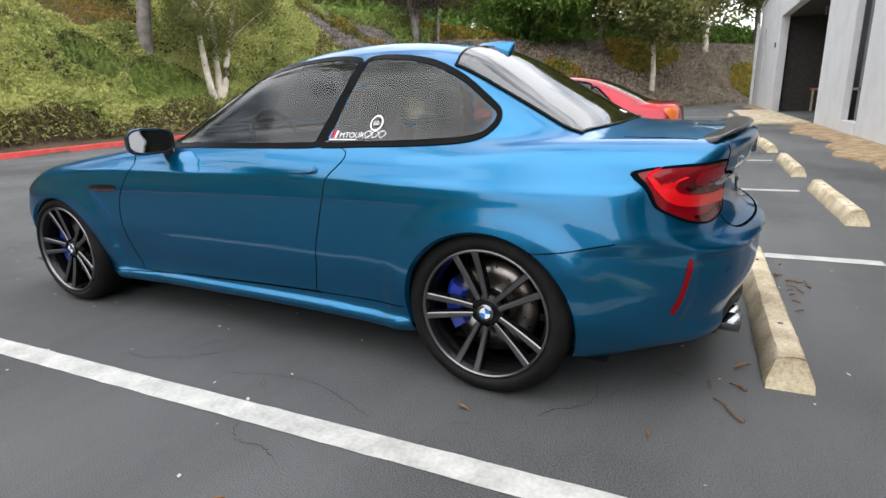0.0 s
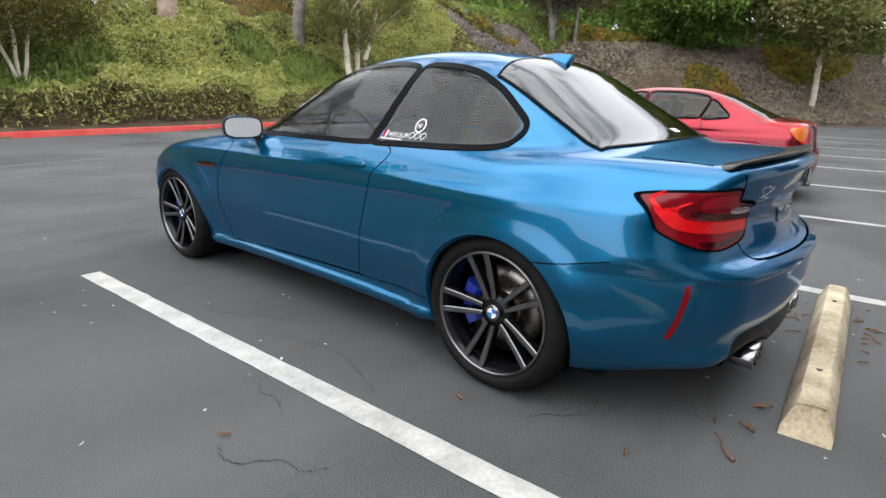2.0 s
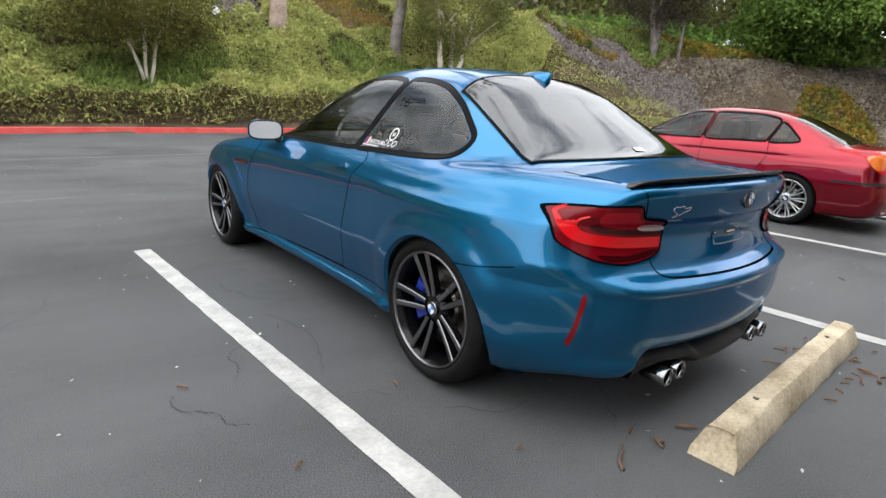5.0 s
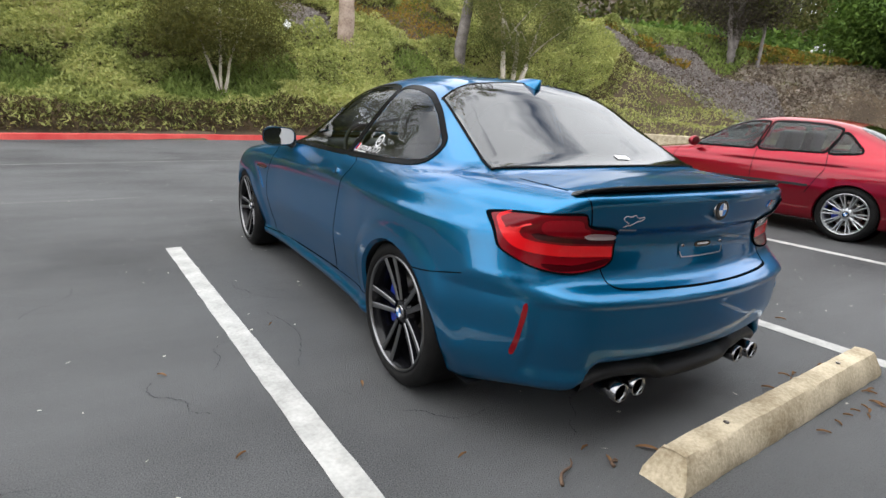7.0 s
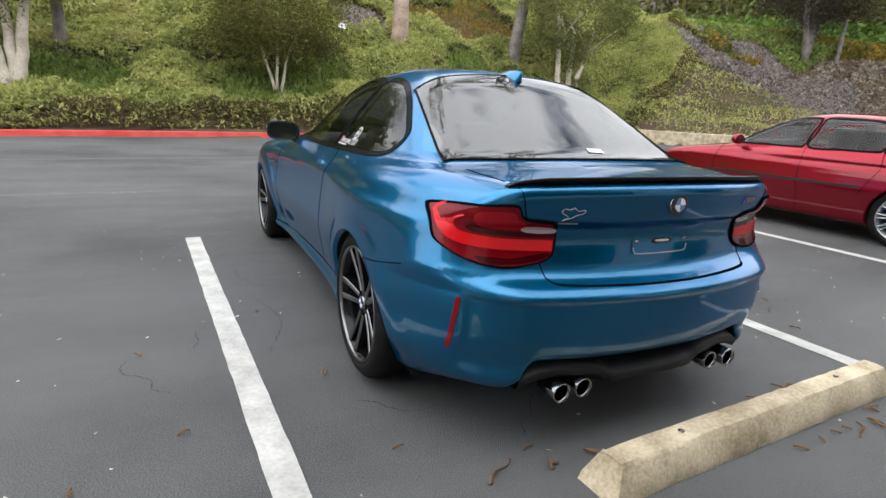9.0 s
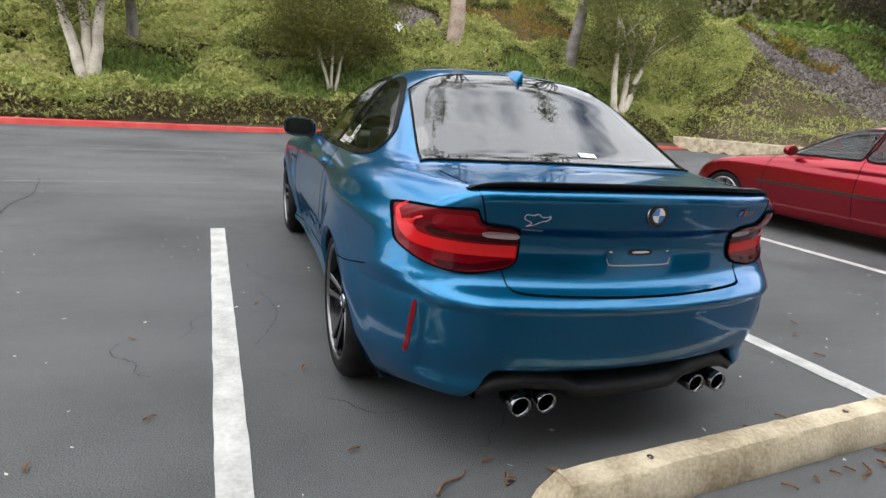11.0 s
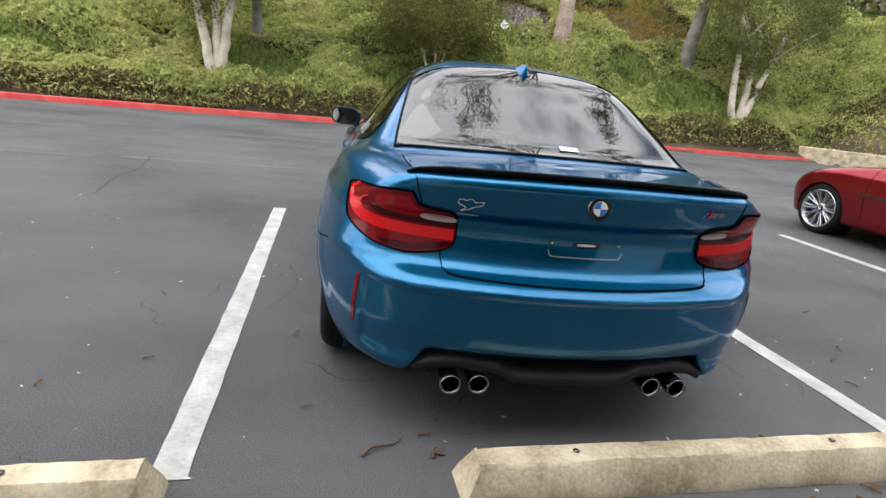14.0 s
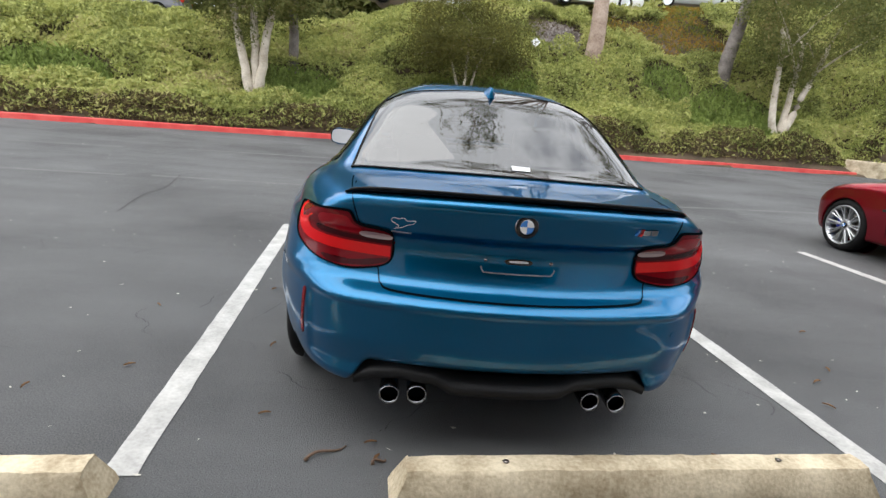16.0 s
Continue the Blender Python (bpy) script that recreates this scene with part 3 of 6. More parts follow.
crack([(-2.95, 3.0), (-3.05, 3.9), (-3.0, 4.5), (-3.15, 5.5)], 0.009, 1)
crack([(-1.2, 0.4), (-1.05, 0.8), (-1.12, 1.2)], 0.002, 2)
crack([(-2.2, 0.0), (-2.6, 0.1), (-2.9, 0.05)], 0.002, 3)
crack([(2.0, 0.7), (2.4, 0.9), (2.8, 0.85)], 0.003, 4)
crack([(2.2, 5.0), (2.9, 4.6), (3.4, 4.0)], 0.006, 6)


cr_ = random.Random(21)
for k in range(44):
    a_, b_, h_ = cr_.uniform(-3.2, 1.4), cr_.uniform(-1.0, 3.4), cr_.uniform(0, 6.28)
    walk_ = [(a_, b_)]
    for _ in range(cr_.randint(4, 9)):
        h_ += cr_.uniform(-0.9, 0.9)
        walk_.append((walk_[-1][0] + 0.075 * math.cos(h_), walk_[-1][1] + 0.075 * math.sin(h_)))
    crack(walk_, cr_.uniform(0.0012, 0.0026), 40 + k)


# ---- the blue coupe: y forward from the rear axle ----
CAR = pose(0.006, 0.014, 0, 0, 0, 1.0)
c_width = curve((-1.05, 0.80), (-0.6, 0.868), (-0.3, 0.912), (0, 0.93), (0.35, 0.908), (0.7, 0.876), (1.3, 0.862), (1.9, 0.868), (2.3, 0.890), (2.7, 0.908), (3.0, 0.888), (3.3, 0.82), (3.55, 0.72))
c_inset = curve((0.10, 0.13), (0.15, 0.075), (0.19, 0.038), (0.23, 0.030), (0.26, 0.052), (0.30, 0.048), (0.40, 0.026), (0.54, 0.0), (0.68, 0.004), (0.76, 0.010), (0.815, 0.018), (0.845, 0.036), (0.90, 0.060), (0.945, 0.082), (1.0, 0.12), (1.08, 0.22))
c_inset_end = curve((0.10, 0.115), (0.19, 0.082), (0.26, 0.058), (0.32, 0.040), (0.42, 0.018), (0.54, 0.0), (0.68, 0.004), (0.76, 0.010), (0.815, 0.018), (0.845, 0.036), (0.90, 0.060), (0.945, 0.082), (1.0, 0.12), (1.08, 0.22))
c_rear = curve((0.12, -0.70), (0.20, -0.80), (0.28, -0.885), (0.36, -0.912), (0.48, -0.945), (0.58, -0.948), (0.615, -0.938), (0.64, -0.905), (0.662, -0.862), (0.70, -0.832), (0.774, -0.816), (0.825, -0.822), (0.85, -0.846), (0.88, -0.858), (0.93, -0.872), (0.97, -0.885), (1.08, -0.90))
c_front = curve((0.1, 3.30), (0.2, 3.42), (0.45, 3.50), (0.65, 3.47), (0.75, 3.36), (0.9, 3.1))
c_deck = curve((-1.0, 0.978), (-0.85, 0.986), (-0.55, 1.000), (-0.3, 1.008), (0, 1.0), (0.6, 0.988), (1.8, 0.978), (2.0, 0.958), (2.3, 0.925), (2.7, 0.87), (3.1, 0.79), (3.4, 0.68), (3.6, 0.55))
c_roof = curve((-1.5, 0.0), (-0.62, 0.83), (-0.45, 0.955), (-0.36, 1.005), (0, 1.190), (0.2, 1.288), (0.32, 1.324), (0.5, 1.347), (0.75, 1.358), (1.0, 1.346), (1.25, 1.306), (1.6, 1.16), (1.95, 0.985), (2.15, 0.885), (3.4, 0.0))
c_cabin = curve((0.80, 0.86), (0.95, 0.782), (1.05, 0.712), (1.15, 0.635), (1.25, 0.548), (1.28, 0.515), (1.33, 0.44), (1.42, 0.28))
WHEELS = ((0.0, 0.318, 0.334, 0.350), (2.705, 0.300, 0.327, 0.348))


def ramp01(t, a, b):
    f = np.clip((t - a) / (b - a), 0, 1)
    return f * f * (3 - 2 * f)


def taller(z):
    """Heights over the belt line, stretched to the true roof height."""
    return np.where(z > 0.96, 0.96 + (z - 0.96) * 1.125, z)


def coupe(x, y, z):
    ax = np.abs(x)
    mid = ramp01(y, 0.25, 0.45) * ramp01(y, 2.45, 2.25)
    wide = c_width(y) - mid * c_inset(z) - (1 - mid) * c_inset_end(z) - 0.42 * np.minimum(y, 0) ** 2 * np.maximum(z - 0.55, 0)
    for wy in (0.0, 2.705):
        ring = np.hypot(y - wy, z - 0.31)
        wide = wide + 0.012 * ramp01(ring, 0.50, 0.40) * ramp01(z, 0.78, 0.62)
    wide = wide - 0.02 * ramp01(z, 0.36, 0.20) * (1 - mid)
    side = ax - wide
    scoop = ramp01(ax, 0.758, 0.722) * ramp01(z, 0.612, 0.585) * ramp01(z, 0.30, 0.36)
    rear = c_rear(z) + 0.26 * ax ** 2 + 0.020 * scoop + 1.9 * np.maximum(ax - 0.55, 0) ** 2 * ramp01(z, 0.68, 0.60) - y
    front = y - (c_front(z) - 0.35 * ax ** 2)
    top = z - (c_deck(y) - 0.055 * ax ** 2)
    low = 0.180 + 0.07 * ramp01(y, -0.35, -0.70) + 0.115 * ramp01(y, -0.55, -0.66) * ramp01(ax, 0.60, 0.50) - z
    f = smax(side, top, 0.08)
    f = smax(f, rear, 0.17 - 0.12 * ramp01(z, 0.82, 0.92))
    f = smax(f, front, 0.3)
    f = smax(f, low, 0.04)
    zc = np.where(z > 0.96, 0.96 + (z - 0.96) / 1.125, z)
    cab = (ax - (c_cabin(zc) - 0.10 * np.maximum(0.25 - y, 0) - 0.10 * np.maximum(y - 1.1, 0))) * 0.8
    roof = (zc - (c_roof(y) - 0.13 * ax ** 2)) * 0.85
    g = smax(smax(cab, roof, 0.10), 0.84 - z, 0.03)
    return smin(f, g, 0.045)


def arch_cut(field, pts, faces, wheels, gap=0.0):
    """Cuts round wheel openings: faces inside go, and their rim is drawn onto the circle."""
    keep = np.ones(len(faces), bool)
    pts = pts.copy()
    for wy, wz, _, r in wheels:
        d = np.hypot(pts[:, 1] - wy, pts[:, 2] - wz)
        flank = np.abs(pts[:, 0]) > 0.55
        inn = (d < r) & flank
        keep &= ~inn[faces].all(1)
        low = (pts[:, 2] < wz) & (np.abs(pts[:, 1] - wy) < r) & flank
        touch = np.zeros(len(pts), bool)
        part_in = inn[faces].any(1) & ~inn[faces].all(1)
        touch[faces[part_in].ravel()] = True
        mv = touch & inn
        k = r / np.maximum(d[mv], 1e-6)
        q = pts[mv].copy()
        q[:, 1] = wy + (q[:, 1] - wy) * k
        q[:, 2] = wz + (q[:, 2] - wz) * k
        for s in (-1, 1):
            m2 = np.sign(q[:, 0]) == s
            if m2.any():
                st = q[m2].copy()
                st[:, 0] = s * 1.2
                h, ok = shoot(field, st, (-s, 0, 0), 0.75)
                q[m2] = np.where(ok[:, None], h, q[m2])
        pts[mv] = q
    return pts, faces[keep]


def submesh(name, pts, faces, norms, mat, parent, label=""):
    used, inv = np.unique(faces, return_inverse=True)
    return mesh_object(name, pts[used], inv.reshape(faces.shape), mat, parent, label, normals=norms[used])


def wheel(parent, wy, wz, radius, side, width, rim_r, twin, face_mat, dark_mat, disc_r=0.185, caliper=True, spokes=5):
    """A wheel: tyre, rim with lip, spokes, cap, bolts, brake disc and caliper. side -1: the left."""
    hub = new("wheel")
    hub.parent = parent
    hub.matrix_basis = pose(side * 0.0, wy, wz) @ Matrix.Diagonal((side, 1, 1, 1))
    x0 = 0.905 if twin else 0.85
    xi = x0 - width
    prof = [(xi + 0.02, rim_r - 0.004), (xi, radius - 0.055), (xi + 0.02, radius - 0.012), (xi + 0.05, radius), (x0 - 0.055, radius), (x0 - 0.028, radius - 0.008), (x0 - 0.010, radius - 0.028), (x0, radius - 0.050), (x0 - 0.004, rim_r + 0.014), (x0 - 0.014, rim_r + 0.002), (x0 - 0.02, rim_r - 0.004)]
    mesh_object("tyre", *lathe(prof, 72), M_RUBBER, hub, "black low-profile tyre")
    rim = new("rim")
    rim.parent = hub
    prof = [(x0 - 0.016, rim_r + 0.003), (x0 - 0.006, rim_r), (x0 - 0.006, rim_r - 0.008), (x0 - 0.018, rim_r - 0.010)]
    mesh_object("rim_lip", *lathe(prof, 72), face_mat, rim, "machined rim lip")
    prof = [(x0 - 0.016, rim_r - 0.009), (x0 - 0.03, rim_r - 0.018), (x0 - 0.05, rim_r - 0.028), (xi + 0.03, rim_r - 0.032), (xi + 0.02, rim_r)]
    mesh_object("barrel", *lathe(prof, 72), dark_mat, rim)
    prof = [(x0 - 0.06, 0.0), (x0 - 0.045, 0.03), (x0 - 0.048, 0.062), (x0 - 0.075, 0.078), (x0 - 0.10, 0.08)]
    mesh_object("hub_centre", *lathe(prof, 40), dark_mat, rim)
    bm = bmesh.new()
    for s in (-1, 1):
        rows = []
        for f in np.linspace(0, 1, 9):
            r = 0.055 + (rim_r - 0.010 - 0.055) * f
            mid = s * (0.017 + 0.026 * f) if twin else s * (0.003 + 0.020 * f)
            hw = (0.0105 + 0.0035 * f) if twin else 0.0062
            xx = x0 - 0.040 + 0.026 * f ** 1.5
            rows.append([bm.verts.new((a, b, r)) for a, b in ((xx - 0.035, mid - hw - 0.004), (xx - 0.004, mid - hw), (xx, mid - hw + 0.004), (xx, mid + hw - 0.004), (xx - 0.004, mid + hw), (xx - 0.035, mid + hw + 0.004))])
        for a, b in zip(rows, rows[1:]):
            for k in range(5):
                fc = bm.faces.new((a[k], b[k], b[k + 1], a[k + 1]))
                fc.material_index = 1 if k in (1, 2, 3) else 0
    me = bpy.data.meshes.new("spoke")
    bm.to_mesh(me)
    bm.free()
    me.materials.append(dark_mat)
    me.materials.append(face_mat)
    for k in range(spokes):
        sp = new("spoke", me)
        sp.parent = rim
        sp.matrix_basis = pose(0, 0, 0, 360 * k / spokes - 90)
    cap = [(x0 - 0.05, 0.0345), (x0 - 0.036, 0.0345), (x0 - 0.033, 0.031), (x0 - 0.032, 0.0)]
    mesh_object("centre_cap", *lathe(cap, 32), M_CHROME if twin else M_GLOSS_BLACK, hub, "round centre cap")
    for k in range(4):
        a0, a1 = math.pi / 2 * k, math.pi / 2 * (k + 1)
        arc = [(x0 - 0.0305, 0.0, 0.0)] + [(x0 - 0.0305, 0.022 * math.cos(a0 + (a1 - a0) * j / 8), 0.022 * math.sin(a0 + (a1 - a0) * j / 8)) for j in range(9)]
        mesh_object("cap_quarter", arc, [tuple(range(10))], M_BADGE_BLUE if k % 2 else M_WHITE, hub, smooth=False)
    for k in range(5):
        a = 2 * math.pi * (k + 0.5) / 5
        v, f = lathe([(x0 - 0.085, 0.011), (x0 - 0.055, 0.011), (x0 - 0.052, 0.007), (x0 - 0.06, 0.0)], 6)
        mesh_object("wheel_bolt", [(p[0], p[1] + 0.056 * math.cos(a), p[2] + 0.056 * math.sin(a)) for p in v], f, dark_mat, hub)
    if caliper:
        prof = [(x0 - 0.115, 0.085), (x0 - 0.115, disc_r), (x0 - 0.14, disc_r), (x0 - 0.14, 0.085)]
        disc = mesh_object("brake_disc", *lathe(prof, 64, closed=True), M_STEEL, hub, "drilled steel brake disc")
        v, f = lathe([(x0 - 0.09, 0.0), (x0 - 0.09, 0.07), (x0 - 0.115, 0.088)], 40)
        mesh_object("disc_bell", v, f, M_STEEL, disc)
        for k in range(30):
            a = 2 * math.pi * k / 30
            r = 0.105 + 0.03 * (k % 3)
            v, f = lathe([(x0 - 0.1146, 0.0042), (x0 - 0.1144, 0.0)], 8)
            mesh_object("drilled_hole", [(p[0], p[1] + r * math.cos(a), p[2] + r * math.sin(a)) for p in v], f, M_SEAM, disc)
        bm = bmesh.new()
        rows = []
        for a in np.linspace(radians(150), radians(215), 9):
            c, s = math.cos(a), math.sin(a)
            rows.append([bm.verts.new((xx, -r * c, r * s)) for xx, r in ((x0 - 0.155, disc_r + 0.012), (x0 - 0.095, disc_r + 0.012), (x0 - 0.078, disc_r - 0.005), (x0 - 0.078, disc_r - 0.055), (x0 - 0.095, disc_r - 0.07), (x0 - 0.155, disc_r - 0.07))])
        for a, b in zip(rows, rows[1:]):
            for k in range(6):
                bm.faces.new((a[k], a[(k + 1) % 6], b[(k + 1) % 6], b[k]))
        bm.faces.new(rows[0])
        bm.faces.new(rows[-1])
        part("brake_caliper", bm, M_CALIPER, hub, "blue painted brake caliper", smooth=True)
    return hub


def arch_liner(field, parent, wheels, mat, depth=0.34):
    """The dark inside of each wheel opening, and the turned-in lip of its edge."""
    for wy, wz, _, r in wheels:
        for s in (-1, 1):
            a = np.radians(np.linspace(-14, 194, 70))
            loop = np.stack([wy + r * np.cos(a), wz + r * np.sin(a)], 1)
            q, _ = onto(field, "left" if s < 0 else "right", loop, 0.002)
            rows = [q, q - np.array([s * 0.018, 0, 0]) - np.stack([0 * a, 0.012 * np.cos(a), 0.012 * np.sin(a)], 1)]
            verts = np.concatenate(rows)
            n = len(a)
            mesh_object("arch_lip", verts, [(k, k + 1, n + k + 1, n + k) for k in range(n - 1)], mat, parent)
            inner = q.copy()
            inner[:, 0] = s * 0.50
            cup = np.concatenate([rows[1], inner])
            faces = [(k, k + 1, n + k + 1, n + k) for k in range(n - 1)] + [tuple(range(n, 2 * n))]
            mesh_object("arch_liner", cup, faces, M_MATT_BLACK, parent, smooth=False)


coupe_car = empty("parked_coupe", CAR, "metallic blue two-door coupe with black twin-spoke wheels parked in a stall", "car")
pts, faces, norms = surface(coupe, (-1.0, -1.02, 0.10), (1.0, 3.6, 1.46), 0.0175)
pts, faces = arch_cut(coupe, pts, faces, WHEELS)
cen = pts[faces].mean(1)
cn = norms[faces].mean(1)

# loops on the flank (y, z), the top (x, y)
door_window = [(1.80, 0.955), (1.55, 0.952), (1.15, 0.956), (0.835, 0.962), (0.81, 0.99), (0.775, 1.12), (0.745, 1.235), (0.77, 1.268), (0.97, 1.278), (1.25, 1.245), (1.50, 1.155), (1.70, 1.045)]
quarter_window = [(0.79, 0.962), (0.60, 0.966), (0.30, 0.974), (0.10, 0.988), (0.03, 1.022), (0.02, 1.06), (0.08, 1.105), (0.21, 1.182), (0.36, 1.238), (0.53, 1.266), (0.68, 1.270), (0.705, 1.235), (0.735, 1.12), (0.77, 0.99)]
rear_glass = [(-0.606, -0.294), (-0.32, -0.355), (0, -0.375), (0.32, -0.355), (0.606, -0.294), (0.632, -0.270), (0.60, -0.06), (0.545, 0.225), (0.522, 0.252), (0.26, 0.282), (0, 0.292), (-0.26, 0.282), (-0.522, 0.252), (-0.545, 0.225), (-0.60, -0.06), (-0.632, -0.270)]
windscreen = [(-0.60, 1.80), (0, 1.92), (0.60, 1.80), (0.50, 1.40), (0.25, 1.30), (0, 1.28), (-0.25, 1.30), (-0.50, 1.40)]
door_loop = [(0.735, 0.957), (0.74, 0.80), (0.79, 0.58), (0.865, 0.31), (0.90, 0.292), (1.66, 0.268), (2.06, 0.258), (2.10, 0.30), (2.135, 0.44), (2.13, 0.66), (2.02, 0.84), (1.93, 0.945)]
tail_lamp = [(0.808, 0.80), (0.802, 0.862), (0.784, 0.886), (0.70, 0.904), (0.612, 0.909), (0.594, 0.896), (0.580, 0.872), (0.55, 0.860), (0.468, 0.850), (0.448, 0.82), (0.445, 0.755), (0.468, 0.722), (0.53, 0.703), (0.62, 0.694), (0.725, 0.714), (0.794, 0.758)]

L1, L2 = smooth_loop(door_window), smooth_loop(quarter_window)
for lp_ in (L1, L2):
    lp_[:, 1] = taller(lp_[:, 1])
L3, L4 = smooth_loop(rear_glass), smooth_loop(windscreen)
DL = smooth_loop(door_loop)


def shrink(loop, f):
    c = loop.mean(0)
    return c + (loop - c) * f


flank = (np.abs(cen[:, 0]) > 0.3) & (np.abs(cn[:, 0]) > 0.25)
hole = flank & (inside_loop(shrink(L1, 0.97), cen[:, 1], cen[:, 2]) | inside_loop(shrink(L2, 0.96), cen[:, 1], cen[:, 2]))
up = (cen[:, 2] > 0.92) & (cn[:, 2] > 0.3)
hole |= up & (inside_loop(shrink(L3, 0.97), cen[:, 0], cen[:, 1]) | inside_loop(shrink(L4, 0.96), cen[:, 0], cen[:, 1]))
is_door = flank & inside_loop(DL, cen[:, 1], cen[:, 2]) & (cen[:, 2] < 0.97) & ~hole
lid_edge = curve((0.63, 0.475), (0.66, 0.485), (0.73, 0.50), (0.86, 0.565), (0.98, 0.60), (1.2, 0.63))
bump_edge = curve((-1.0, 0.72), (-0.62, 0.685), (-0.45, 0.648), (-0.3, 0.617), (-0.15, 0.60))
is_trunk = (np.abs(cen[:, 0]) < lid_edge(cen[:, 2])) & (cen[:, 1] < -0.43) & (cen[:, 2] > 0.645) & ~hole
is_bumper = (cen[:, 1] < -0.19) & (cen[:, 2] < bump_edge(cen[:, 1])) & ~is_trunk & ((np.abs(cen[:, 0]) > 0.5) | (cen[:, 1] < -0.45))
is_front = (cen[:, 1] > 3.0) & (cen[:, 2] < 0.66)
is_hood = (cen[:, 1] > 1.98) & (cen[:, 2] > 0.66) & (np.abs(cen[:, 0]) < 0.66) & ~is_front & ~hole
rest = ~(is_door | is_trunk | is_bumper | is_front | is_hood | hole)
submesh("body", pts, faces[rest], norms, M_BLUE, coupe_car)
submesh("door", pts, faces[is_door & (cen[:, 0] < 0)], norms, M_BLUE, coupe_car)
submesh("door", pts, faces[is_door & (cen[:, 0] > 0)], norms, M_BLUE, coupe_car)
submesh("boot_lid", pts, faces[is_trunk], norms, M_BLUE, coupe_car)
submesh("rear_bumper", pts, faces[is_bumper], norms, M_BLUE, coupe_car)
submesh("front_bumper", pts, faces[is_front], norms, M_BLUE, coupe_car)
submesh("bonnet", pts, faces[is_hood], norms, M_BLUE, coupe_car)
inner = (cen[:, 2] > 0.5) & (cen[:, 1] > -0.45) & (cen[:, 1] < 2.0) & ~hole
submesh("headliner", pts - norms * 0.03, faces[inner][:, ::-1], -norms, M_LINER, coupe_car)
arch_liner(coupe, coupe_car, WHEELS, M_BLUE)
for wy, _, rad, _ in WHEELS:
    for s in (-1, 1):
        wheel(coupe_car, wy, rad, rad, s, 0.255, 0.258, True, M_RIM_CUT, M_RIM_BLACK)


def scaled(loop, grow):
    """A loop moved outwards by grow metres."""
    d = np.roll(loop, -1, 0) - np.roll(loop, 1, 0)
    d /= np.maximum(np.linalg.norm(d, axis=1), 1e-9)[:, None]
    nv = np.stack([d[:, 1], -d[:, 0]], 1)
    c = loop.mean(0)
    if ((loop - c) * nv).sum() < 0:
        nv = -nv
    return loop + nv * grow


